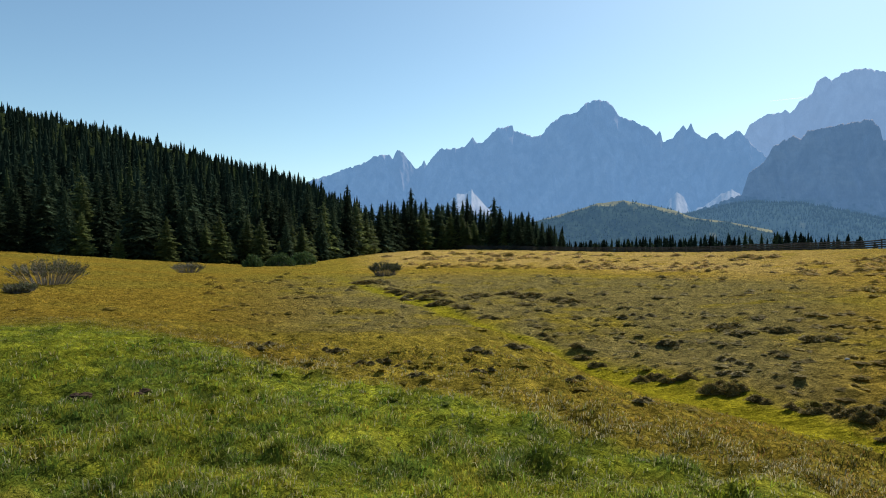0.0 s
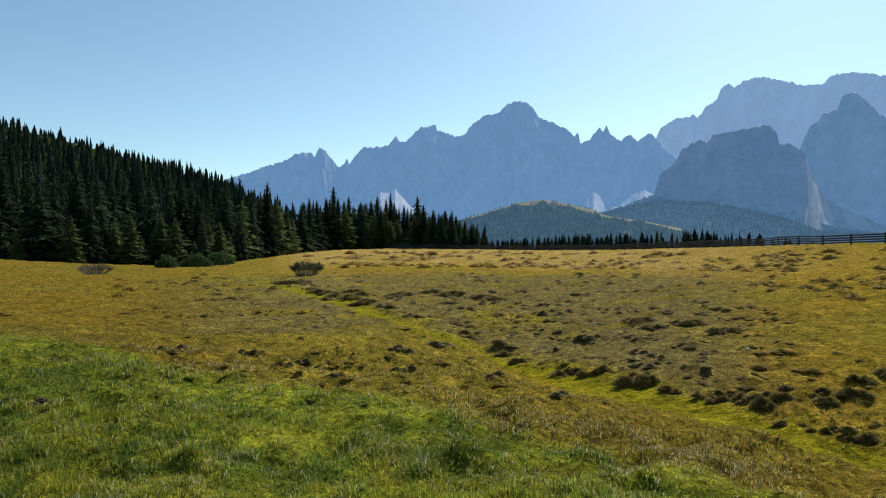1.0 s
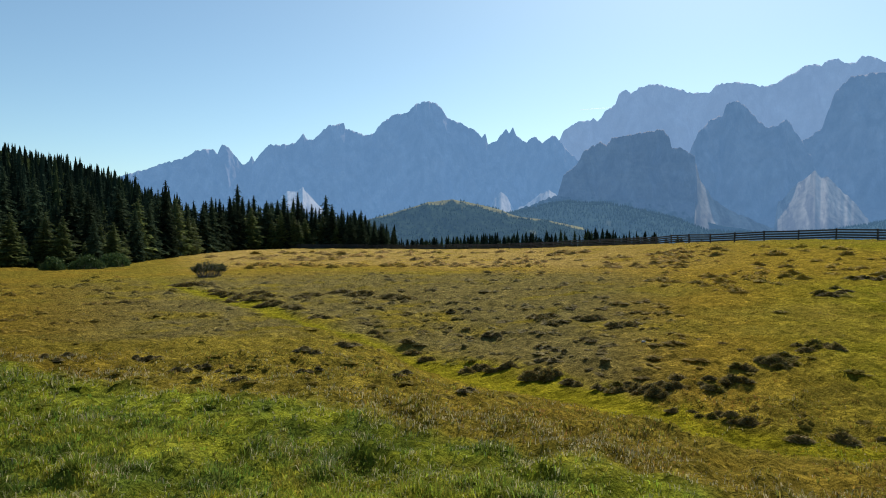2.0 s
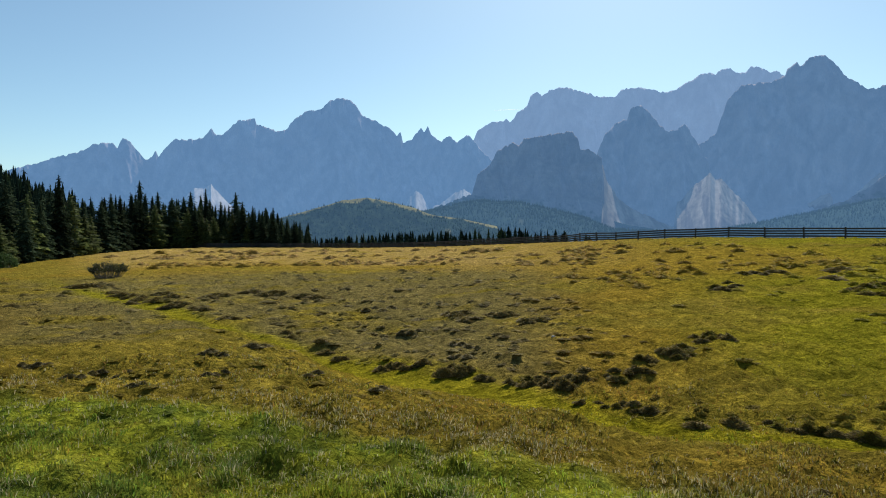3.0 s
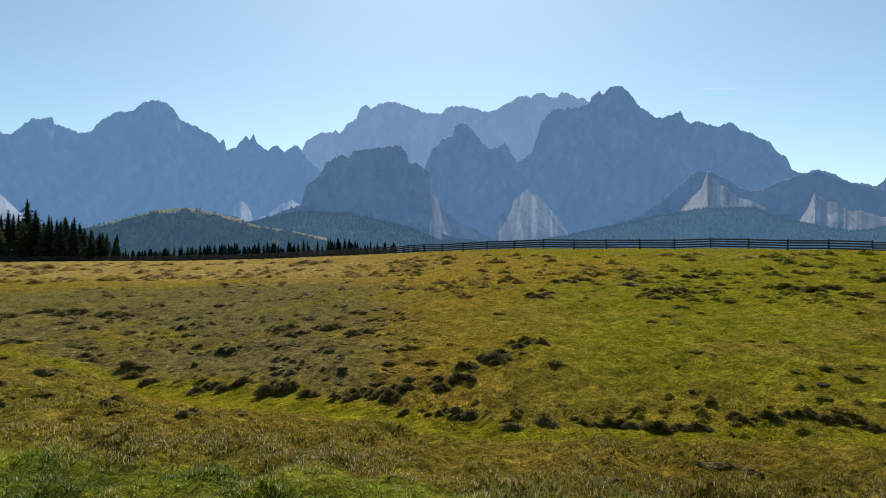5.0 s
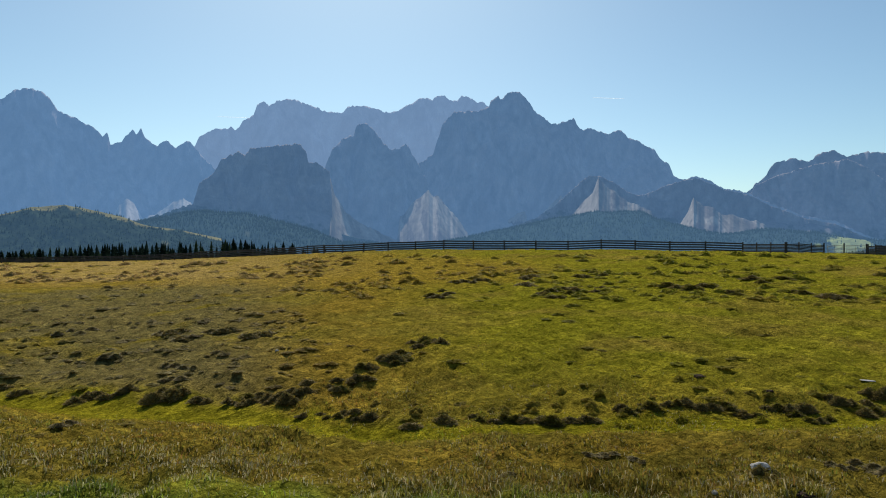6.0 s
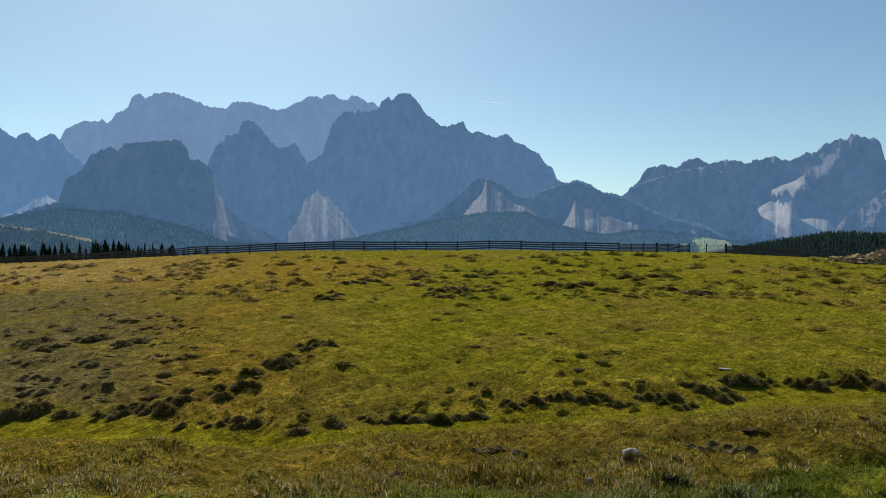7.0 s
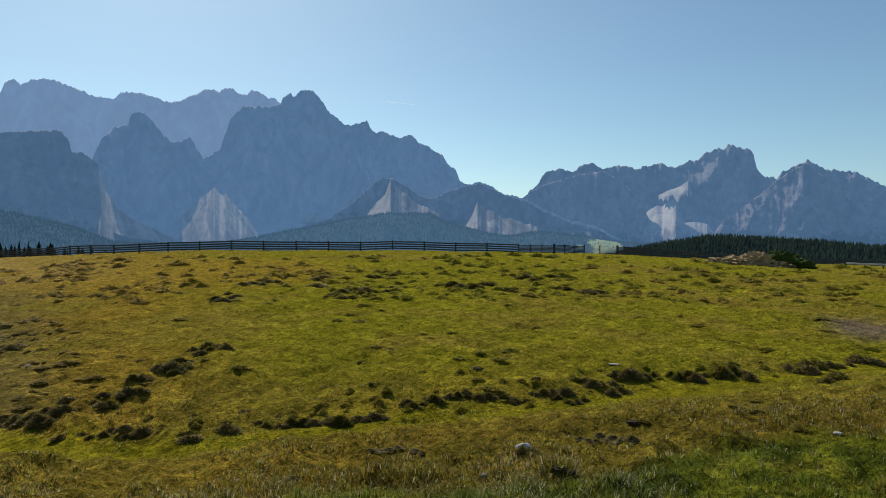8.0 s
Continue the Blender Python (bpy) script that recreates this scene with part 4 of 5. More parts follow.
def fence_line():
    """Post places at even steps along the fence's bend."""
    a = np.linspace(-6.5, 100, 4000)
    r = pchip(a, *zip(*FENCE))
    x, y = polar(a, r)
    run = np.concatenate([[0], np.cumsum(np.hypot(np.diff(x), np.diff(y)))])
    s = np.arange(np.interp(64.9, a, run) % 4.42, run[-1], 4.42)
    return np.interp(s, run, x), np.interp(s, run, y), np.interp(s, run, a)


def box_mesh(name, sx, sy, sz, bevel=0.012):
    bm = bmesh.new()
    bmesh.ops.create_cube(bm, size=1)
    bmesh.ops.scale(bm, vec=(sx, sy, sz), verts=bm.verts)
    bmesh.ops.bevel(bm, geom=list(bm.edges), offset=bevel, segments=1, affect="EDGES")
    me = bpy.data.meshes.new(name)
    bm.to_mesh(me)
    bm.free()
    return me


POST, RAIL = box_mesh("post", 0.16, 0.16, 1.6), box_mesh("rail", 1.0, 0.05, 0.185)
for me in (POST, RAIL):
    me.materials.append(WOOD)


def slab_run(root, a, b, heights, me, name):
    """Level boards between two points on the ground, one at each height."""
    (xa, ya, za), (xb, yb, zb) = a, b
    L = math.hypot(xb - xa, yb - ya)
    yaw, rise = math.degrees(math.atan2(yb - ya, xb - xa)), math.degrees(math.atan2(zb - za, L))
    for h in heights:
        m = pose((xa + xb) / 2, (ya + yb) / 2, (za + zb) / 2 + h, 0, -rise, yaw) @ pose(0, -0.08, 0) @ Matrix.Diagonal((L, 1, 1, 1))
        part(name, me, None, root).matrix_world = m


def ground_point(az, r):
    x, y = polar(az, r)
    return float(x), float(y), ground_at(az, r)


def fence_r(az):
    return float(pchip(np.array(float(az)), *zip(*FENCE)))


def build_fence():
    rng = np.random.default_rng(4)
    px, py, pa = fence_line()
    root = new("fence", None)
    tagged(root, "long dark weathered wooden rail fence along the meadow", "fence")
    pz = [float(height_xy(x, y)) for x, y in zip(px, py)]
    far_v, far_f, n = [], [], 0

    def beam(me, m, far):
        nonlocal n
        if far:
            v = np.array([m @ q.co for q in me.vertices])
            tri = [tuple(p.vertices) for p in me.polygons]
            for p in tri:
                for k in range(1, len(p) - 1):
                    far_f.append((n + p[0], n + p[k], n + p[k + 1]))
            far_v.extend(v)
            n += len(v)
        else:
            part(me.name, me, None, root).matrix_world = m
    for i in range(len(px)):
        near = 33 < pa[i] < 96
        tilt = rng.normal(0, 1.2, 2)
        if not 69.8 < pa[i] < 78.6:
            beam(POST, pose(px[i], py[i], pz[i] + 0.56, tilt[0], tilt[1], rng.uniform(0, 90)), not near)
        if i + 1 < len(px) and not 69.8 < pa[i + 1] < 79.5:
            dx, dy, dz = px[i + 1] - px[i], py[i + 1] - py[i], pz[i + 1] - pz[i]
            L = math.hypot(dx, dy)
            yaw, rise = math.degrees(math.atan2(dy, dx)), math.degrees(math.atan2(dz, L))
            for h in (0.25, 0.56, 0.87, 1.18):
                m = pose((px[i] + px[i + 1]) / 2, (py[i] + py[i + 1]) / 2, (pz[i] + pz[i + 1]) / 2 + h + rng.normal(0, 0.012), 0, -rise + rng.normal(0, 0.3), yaw)
                m = m @ pose(0, -0.09, 0) @ Matrix.Diagonal((L * 1.04, 1, 1, 1))
                beam(RAIL, m, not near)
    for a, b in ((69.0, 70.4), (81.2, 81.9)):
        i = int(np.argmin(np.abs(pa - a))) if a < 70 else None
        p = (px[i], py[i], pz[i]) if i is not None else ground_point(a, fence_r(a))
        j = int(np.argmin(np.where(pa > b, pa - b, 99)))
        q = ground_point(b, fence_r(b)) if i is not None else (px[j], py[j], pz[j])
        slab_run(root, p, q, (0.25, 0.56, 0.87, 1.18), RAIL, "rail")
    me = mesh_from("far_railing", far_v, far_f, None, True)
    me.materials.append(WOOD)
    tagged(part("far_railing", me, None, root), kind="stuff")


build_fence()

# ---------------------------------------------------------------- gates in the fence
GREY_POST, GREY_RAIL = box_mesh("post", 0.17, 0.17, 1.58), box_mesh("rail", 1.0, 0.045, 0.13)
BROWN_BOARD = box_mesh("board", 1.0, 0.04, 0.125)
BROWN_POST = box_mesh("post", 0.14, 0.14, 1.5)


def metal_material():
    m, nt, b = nodes_of("galvanised_steel")
    n = noise_node(nt, 6, 4, 0.6, where(nt))
    nt.links.new(ramp(nt, n, [(0.3, (0.38, 0.39, 0.40)), (0.7, (0.58, 0.59, 0.60))]), b.inputs["Base Color"])
    b.inputs["Metallic"].default_value, b.inputs["Roughness"].default_value = 0.8, 0.45
    return m


STEEL = metal_material()
TUBE = box_mesh("tube", 1.0, 0.05, 0.06, 0.018)
UPRIGHT = box_mesh("upright", 0.05, 0.05, 1.05, 0.015)
for me, mat in ((GREY_POST, WOOD), (GREY_RAIL, WOOD), (BROWN_BOARD, BROWN_WOOD), (BROWN_POST, BROWN_WOOD), (TUBE, STEEL), (UPRIGHT, STEEL)):
    me.materials.append(mat)


def wooden_gate(a0, a1, label, brown, braces):
    root = new("wooden_gate", None)
    tagged(root, label, "gate")
    pts = [ground_point(a, fence_r(a)) for a in np.linspace(a0, a1, braces)]
    for i, p in enumerate(pts):
        big = i in (0, braces - 1)
        part("post", GREY_POST if big else BROWN_POST, None, root).matrix_world = pose(p[0], p[1], p[2] + 0.60, 0, 0, -a0)
    for p, q in zip(pts[:-1], pts[1:]):
        slab_run(root, p, q, (0.18, 0.36, 0.54, 0.72, 0.90, 1.08), BROWN_BOARD if brown else GREY_RAIL, "board")


wooden_gate(70.4, 73.4, "brown slatted wooden gate closed in the fence", True, 4)
wooden_gate(73.5, 76.0, "dark slatted wooden gate closed in the fence", False, 4)
wooden_gate(78.8, 81.2, "reddish brown slatted wooden hurdle in the fence", True, 4)


def steel_gate(a0, a1):
    root = new("metal_gate", None)
    tagged(root, "pale galvanised steel tube gate between dark posts", "gate")
    p, q = ground_point(a0, fence_r(a0)), ground_point(a1, fence_r(a1))
    slab_run(root, p, q, (0.25, 0.42, 0.59, 0.76, 0.93, 1.12), TUBE, "tube")
    for u in (0.02, 0.5, 0.98):
        x, y, z = (a + (b - a) * u for a, b in zip(p, q))
        part("upright", UPRIGHT, None, root).matrix_world = pose(x, y, z + 0.68, 0, 0, -a0)


steel_gate(76.2, 77.2)
steel_gate(77.4, 78.6)
for a in (77.3, 78.7):
    x, y, z = ground_point(a, fence_r(a))
    ob = thing("gate_post", GREY_POST, None, "stout dark wooden post between the gates", "post", "gate posts")
    ob.matrix_world = pose(x, y, z + 0.6, 0, 0, -a)

# ---------------------------------------------------------------- heath cushions and tussocks
def cushion_mesh(name, seed, shape, tints, leaves, leaf):
    """A lumpy steep-sided mound about one metre wide, covered in short shoots."""
    rng = np.random.default_rng(seed)
    nu, nv = (18, 7) if leaves > 300 else (12, 5)
    V, C = [], []
    lob = rng.uniform(0, 6.28, 4)

    def surf(t, u):
        wob = 1 + 0.22 * np.sin(2 * t + lob[0]) + 0.13 * np.sin(3 * t + lob[1]) + 0.08 * np.sin(7 * t + lob[2])
        rad = 0.5 * wob * (1 - u ** 1.7) ** 0.75 if shape == "steep" else 0.5 * wob * (1 - u)
        top = u * (0.75 + 0.25 * np.sin(2 * t + lob[3])) if shape == "steep" else (np.sin(u * 1.5708) * (0.8 + 0.2 * np.sin(3 * t + lob[3])))
        return np.array((math.cos(t) * rad, math.sin(t) * rad, -0.12 + 1.1 * top))
    for i in range(nu):
        t = 6.283 * i / nu
        for j in range(nv):
            u = j / (nv - 1)
            V.append(surf(t, u) * (0.92 + rng.uniform(-0.18, 0.16)))
            C.append(np.array(tints[0]) * rng.uniform(0.6, 1.2))
    F = [(i * nv + j, ((i + 1) % nu) * nv + j, ((i + 1) % nu) * nv + j + 1) for i in range(nu) for j in range(nv - 1)]
    F += [(i * nv + j, ((i + 1) % nu) * nv + j + 1, i * nv + j + 1) for i in range(nu) for j in range(nv - 1)]
    for _ in range(leaves):
        t, u = rng.uniform(0, 6.28), rng.uniform(0.0, 1.0)
        p = surf(t, u)
        out = np.array((math.cos(t), math.sin(t), 0.2 + 1.6 * u)) + rng.normal(0, 0.45, 3)
        out /= np.linalg.norm(out)
        side = np.cross(out, rng.normal(0, 1, 3))
        side /= np.linalg.norm(side) + 1e-9
        L = leaf * rng.uniform(0.5, 1.4)
        k = len(V)
        V += [p - side * L * 0.16, p + side * L * 0.16, p + out * L]
        tone = np.array(tints[rng.integers(len(tints))]) * rng.uniform(0.6, 1.4)
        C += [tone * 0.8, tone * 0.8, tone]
        F.append((k, k + 1, k + 2))
    return mesh_from(name, V, F, np.array(C), True)


def tone_material(name, light):
    """Plant cover in its own tones, each plant a little lighter or darker."""
    return leaf_material(name, (1.0, 1.0, 1.0), light, 0.22)


HEATHER, TUSSOCK = tone_material("heather_shoots", 0.3), tone_material("tussock_shoots", 0.45)
DARK_KITS = [cushion_mesh("heath_cushion", 400 + i, "steep", [(0.200, 0.150, 0.050), (0.165, 0.150, 0.040), (0.250, 0.180, 0.070), (0.30, 0.23, 0.07)], 800, 0.21) for i in range(5)]
LOW_KITS = [cushion_mesh("heath_patch", 420 + i, "low", [(0.205, 0.160, 0.070), (0.190, 0.165, 0.055), (0.255, 0.190, 0.090), (0.27, 0.22, 0.06)], 800, 0.18) for i in range(4)]
GRASS_KITS = [cushion_mesh("grass_tussock", 440 + i, "low" if i % 2 else "steep", [(0.185, 0.160, 0.030), (0.170, 0.165, 0.016), (0.230, 0.165, 0.045), (0.16, 0.135, 0.035)], 640, 0.26) for i in range(6)]
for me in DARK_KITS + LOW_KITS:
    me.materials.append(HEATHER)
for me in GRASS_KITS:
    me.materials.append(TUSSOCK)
plants = np.random.default_rng(77)
PX = 1153.0


def cushion(kits, name, az, el, broad, tall, label, group, category="shrub"):
    """A cushion at a bearing and elevation; broad and tall in metres."""
    r = on_ray(az, el)
    x, y = polar(az, r)
    z = ground_at(az, r)
    me = kits[plants.integers(len(kits))]
    ob = thing(name, me, None, label, category, group)
    ob.matrix_world = pose(x, y, z - 0.04 * tall, 0, 0, -az + plants.uniform(-25, 25) + 180 * plants.integers(2)) @ Matrix.Diagonal((broad, broad * plants.uniform(0.5, 0.8), tall, 1))
    return ob


def spots(rows, kits, name, label, group, low=0.32, category="shrub"):
    """Rows of bearing, elevation and apparent width (thousandths of a radian)."""
    for az, el, w in rows:
        r = on_ray(az, el)
        broad = 0.98 * w * r / PX
        n = 1 if w < 24 else 2 if w < 38 else 3 if w < 56 else 4
        for k in range(n):
            da = (k - (n - 1) / 2) * w / PX * 57.3 / n * plants.uniform(0.7, 1.1)
            b = broad / n * plants.uniform(1.1, 2.0)
            cushion(kits, name, az + da, el + plants.uniform(-0.2, 0.2), b, b * low * (1 + 0.15 * (n - 1)) * plants.uniform(0.75, 1.3), label, group, category)


BROOKSIDE = [(17.6, -11.99, 60), (19.9, -11.65, 30), (23.1, -12.45, 80), (25.8, -13.05, 32), (28.0, -13.22, 26), (29.6, -13.36, 50), (32.1, -13.33, 60), (33.6, -12.88, 40), (13.0, -11.14, 26), (11.3, -9.89, 20), (8.6, -8.91, 24), (11.8, -10.82, 20)]
SLANT = [(38.8, -11.86, 34), (39.4, -10.83, 40), (41.1, -10.34, 40), (42.0, -10.07, 34), (42.6, -9.73, 34), (43.7, -8.95, 44), (45.1, -8.67, 40), (34.3, -12.08, 22), (36.4, -12.2, 26), (37.0, -12.59, 26), (30.3, -13.08, 50), (31.6, -13.16, 40), (37.5, -14.73, 46), (39.0, -14.96, 40), (35.6, -14.7, 24), (33.9, -14.51, 18)]
BANK = [(61.7, -13.95, 44), (63.2, -13.55, 30), (67.8, -13.53, 34), (69.0, -13.12, 30), (65.6, -13.17, 44), (71.0, -13.68, 36), (72.9, -12.89, 50), (74.5, -13.03, 34), (75.8, -13.32, 40), (77.5, -11.93, 60), (79.3, -12.48, 46), (58.7, -15.12, 36), (56.7, -15.11, 26), (55.2, -15.22, 36), (52.8, -15.35, 30), (50.8, -15.28, 34), (48.9, -15.02, 24), (43.2, -15.67, 20), (46.0, -15.5, 22)]
BANK_END = [(79.5, -11.24, 50), (81.4, -10.94, 40), (84.3, -10.93, 60), (85.3, -10.67, 40), (88.3, -10.43, 64), (92.6, -9.69, 50), (93.8, -9.37, 46), (95.2, -9.02, 40), (97.0, -8.51, 50), (94.9, -10.09, 30)]
WIDE_HEATH = [(-3.4, -5.35, 40), (0.4, -6.15, 40), (2.9, -5.33, 50), (-1.0, -5.2, 40), (11.4, -5.85, 30), (-2.6, -5.6, 56), (-0.6, -6.1, 50), (1.9, -6.58, 20), (5.9, -5.26, 50), (7.8, -5.43, 36), (10.3, -5.77, 56), (3.9, -7.15, 26), (-4.5, -4.96, 36), (-7.0, -4.21, 36), (23.1, -7.45, 50), (24.3, -7.73, 36), (27.1, -7.41, 46), (30.2, -7.82, 56)]
FLAT_HEATH = [(19.2, -9.04, 50), (23.9, -10.08, 56), (23.3, -11.02, 46), (-7.0, -10.92, 64), (-10.4, -10.07, 56), (2.4, -10.09, 56), (-4.5, -11.06, 30), (-16.5, -9.28, 46), (-3.5, -11.84, 36), (2.4, -11.78, 46), (5.9, -9.56, 36), (16.4, -6.84, 56), (10.3, -12.2, 36), (16.0, -13.61, 30), (59.6, -17.57, 56), (62.6, -17.69, 32), (79.6, -16.03, 80), (77.2, -16.38, 40), (51.8, -19.48, 36)]
KNOLLS = [(45.3, -4.64, 40), (46.0, -4.27, 26), (48.9, -3.39, 38), (47.2, -3.47, 30), (53.5, -3.13, 44), (55.7, -4.57, 60), (54.7, -4.66, 32), (56.7, -4.02, 36), (55.4, -4.12, 26), (59.2, -4.03, 26), (53.0, -3.67, 22), (57.7, -3.04, 30), (59.2, -2.69, 26), (69.7, -4.07, 30), (74.3, -3.81, 28), (76.7, -3.96, 34), (71.4, -3.07, 34), (73.6, -2.75, 34), (67.5, -3.79, 50), (65.5, -3.56, 50)]
dark_label = "dark brown-green heather cushion on the brook bank"
spots(BROOKSIDE, DARK_KITS, "heath_cushion", dark_label, "heath cushions along the brook")
spots(SLANT, DARK_KITS + GRASS_KITS[:3], "heath_cushion", "dark heather cushion on a slanting ditch edge", "heath cushions along the ditch", 0.30)
spots(BANK, DARK_KITS + GRASS_KITS[:4], "heath_cushion", dark_label, "heath cushions along the brook", 0.32)
spots(BANK_END, DARK_KITS + GRASS_KITS[:3], "heath_cushion", dark_label, "heath cushions along the brook", 0.32)
spots(WIDE_HEATH, DARK_KITS, "heath_cushion", "dark eroded heather edge on the wide heath", "heath cushions on the heath", 0.18)
spots(FLAT_HEATH, LOW_KITS, "heath_patch", "low grey-brown heather patch spreading in the grass", "heath patches", 0.16)
spots(KNOLLS, DARK_KITS + GRASS_KITS, "grass_knoll", "dark tussock knoll on the grazed slope", "knolls on the slope", 0.18)


TUFTS = leaf_material("tuft_shoots", None, 0.5, gloss=0.03)
LIGHT_DARK = [cushion_mesh("tuft", 460 + i, "steep", [(0.170, 0.138, 0.066), (0.140, 0.138, 0.050), (0.220, 0.170, 0.090)], 190, 0.2) for i in range(4)]
LIGHT_LOW = [cushion_mesh("tuft", 470 + i, "low", [(0.190, 0.158, 0.062), (0.175, 0.160, 0.050), (0.240, 0.190, 0.080)], 190, 0.2) for i in range(5)]
LIGHT_GRASS = [cushion_mesh("tuft", 480 + i, "low" if i % 2 else "steep", [(0.250, 0.180, 0.046), (0.220, 0.190, 0.030), (0.330, 0.220, 0.070)], 190, 0.20) for i in range(6)]


def joined_mounds(name, count, kits, az_range, el_range, px_range, flat, seed, label, thick, shade=0.85, dry_only=True, gain=1.0):
    """Small mounds past counting, joined into one mesh."""
    rng = np.random.default_rng(seed)
    VV, FF, CC, off = [], [], [], 0
    packs = []
    for me in kits:
        n = len(me.vertices)
        v, c = np.empty(n * 3, np.float32), np.empty(n * 4, np.float32)
        me.vertices.foreach_get("co", v)
        me.attributes["tone"].data.foreach_get("color", c)
        f = np.empty(len(me.polygons) * 3, np.int32)
        me.polygons.foreach_get("vertices", f)
        packs.append((v.reshape(-1, 3), f.reshape(-1, 3), c.reshape(-1, 4)[:, :3]))
    az, el = rng.uniform(*az_range, count * 12), rng.uniform(*el_range, count * 12)
    r = np.array([on_ray(a, e) for a, e in zip(az, el)])
    x, y = polar(az, r)
    wet = np.exp(-((r / brook_of(az) - 1) / 0.07) ** 2) * smooth(-10, -2, az) * (1 if dry_only else 0)
    ok = np.flatnonzero(rng.uniform(0, 1, len(az)) < thick(az, r, fbm(x * 0.12, y * 0.12, 3, 91)) * (1 - wet))[:count]
    tones, base = sward(az[ok], r[ok]), table_at(GROUND_Z, az[ok], r[ok])
    for az, r, x, y, tone, z in zip(az[ok], r[ok], x[ok], y[ok], tones, base):
        v, f, c = packs[rng.integers(len(packs))]
        b = rng.uniform(*px_range) * r / PX
        t = radians(-az + rng.uniform(-30, 30))
        sx, sy, sz = b, b * rng.uniform(0.5, 0.9), b * flat * rng.uniform(0.6, 1.4)
        q = v * (sx, sy, sz)
        VV.append(np.stack([x + q[:, 0] * math.cos(t) - q[:, 1] * math.sin(t), y + q[:, 0] * math.sin(t) + q[:, 1] * math.cos(t), z + q[:, 2]], -1))
        CC.append(c / c.mean(0) * (tone * shade + (1 - shade) * 0.5 * c.mean(0)) * gain * rng.uniform(0.8, 1.25))
        FF.append(f + off)
        off += len(v)
    me = mesh_from(name, np.concatenate(VV), np.concatenate(FF), np.concatenate(CC), True)
    thing(name, me, TUFTS, label, "tussocks", kind="stuff")


joined_mounds("slope_tussocks", 500, LIGHT_GRASS, (32, 98), (-4.9, -1.0), (9, 32), 0.20, 1, "grazed brown-green tussocks scattered over the slope below the fence", lambda a, r, n: (n > 0.42) * 0.9 + 0.12, 0.85, gain=1.3)
joined_mounds("straw_tussocks", 240, LIGHT_GRASS, (-5, 36), (-3.0, -1.6), (10, 26), 0.19, 2, "straw-coloured tussocks on the far rise", lambda a, r, n: (n > 0.45) * 0.9 + 0.1, gain=1.2)
joined_mounds("heath_tufts", 600, LIGHT_LOW, (-20, 35), (-11.8, -3.4), (6, 24), 0.13, 3, "small grey-brown heather tufts over the wet heath", lambda a, r, n: (n > 0.42) * 0.85 + 0.1, 1.0, gain=1.35)
joined_mounds("meadow_tufts", 200, LIGHT_GRASS, (-36, 98), (-14.5, -5.0), (9, 34), 0.10, 4, "small olive grass tufts in the meadow", lambda a, r, n: 0.3 + 0.6 * (n > 0.5))
joined_mounds("bank_tufts", 70, LIGHT_DARK, (40, 98), (-15.8, -8.6), (10, 26), 0.32, 5, "small dark tufts between the cushions of the brook bank", lambda a, r, n: np.exp(-((r / brook_of(a) - 1.10) / 0.06) ** 2), 0.9, False)

# ---------------------------------------------------------------- shrubs
TWIG = wood_material("grey_twigs", (0.20, 0.175, 0.15))
WILLOW = leaf_material("willow_leaves", (0.10, 0.105, 0.045), 0.35, 0.1)


def shrub(az, el, broad, tall, seed, label, leafy, name="willow_shrub"):
    """A spreading shrub: many forking grey stems and small leaves at their ends."""
    rng = np.random.default_rng(seed)
    r = on_ray(az, el)
    x, y = polar(az, r)
    root = new(name, None)
    root.matrix_world = pose(x, y, ground_at(az, r), 0, 0, -az)
    tagged(root, label, "shrub")
    V, F, LV, LF, LC = [], [], [], [], []

    def stick(a, b, w):
        d = (b - a) / (np.linalg.norm(b - a) + 1e-9)
        s = np.cross(d, (0.3, 0.8, 0.2))
        s /= np.linalg.norm(s)
        q = np.cross(d, s)
        k = len(V)
        for p, ww in ((a, w), (b, w * 0.55)):
            for i in range(3):
                V.append(p + (s * math.cos(2.1 * i) + q * math.sin(2.1 * i)) * ww)
        for i in range(3):
            F.append((k + i, k + (i + 1) % 3, k + 3 + (i + 1) % 3))
            F.append((k + i, k + 3 + (i + 1) % 3, k + 3 + i))

    def leaf(p, d, L):
        s = np.cross(d, rng.normal(0, 1, 3))
        s /= np.linalg.norm(s) + 1e-9
        k = len(LV)
        LV.extend((p - s * L * 0.2, p + s * L * 0.2, p + d * L))
        LF.append((k, k + 1, k + 2))
        LC.extend([np.ones(3) * rng.uniform(0.5, 1.5)] * 3)
    for i in range(130):
        th = rng.uniform(0, 6.28)
        rad = rng.uniform(0, 1) ** 0.6
        base = np.array((math.cos(th) * rad * broad * 0.28, math.sin(th) * rad * broad * 0.2, -0.05))
        out = np.array((math.cos(th) * broad * 0.5 * rad, math.sin(th) * broad * 0.36 * rad, tall * rng.uniform(0.55, 1.05) * (1 - 0.35 * rad)))
        mid = base * 0.4 + out * 0.6 + rng.normal(0, 0.06, 3)
        stick(base, mid, 0.022)
        for _ in range(4):
            tip = out + rng.normal(0, 0.13, 3) * (1, 1, 0.8)
            stick(mid, tip, 0.013)
            for _ in range(leafy):
                f = rng.uniform(0.3, 1.0)
                d = rng.normal(0, 1, 3) + (0, 0, 0.8)
                leaf(mid + (tip - mid) * f, d / np.linalg.norm(d), rng.uniform(0.08, 0.17))
    part("branchwork", mesh_from("branchwork", V, F), TWIG, root)
    part("foliage", mesh_from("foliage", LV, LF, np.array(LC), True), WILLOW, root)


shrub(-31.3, -3.75, 5.0, 1.9, 1, "half-bare grey willow shrub with sparse leaves in the meadow", 7)
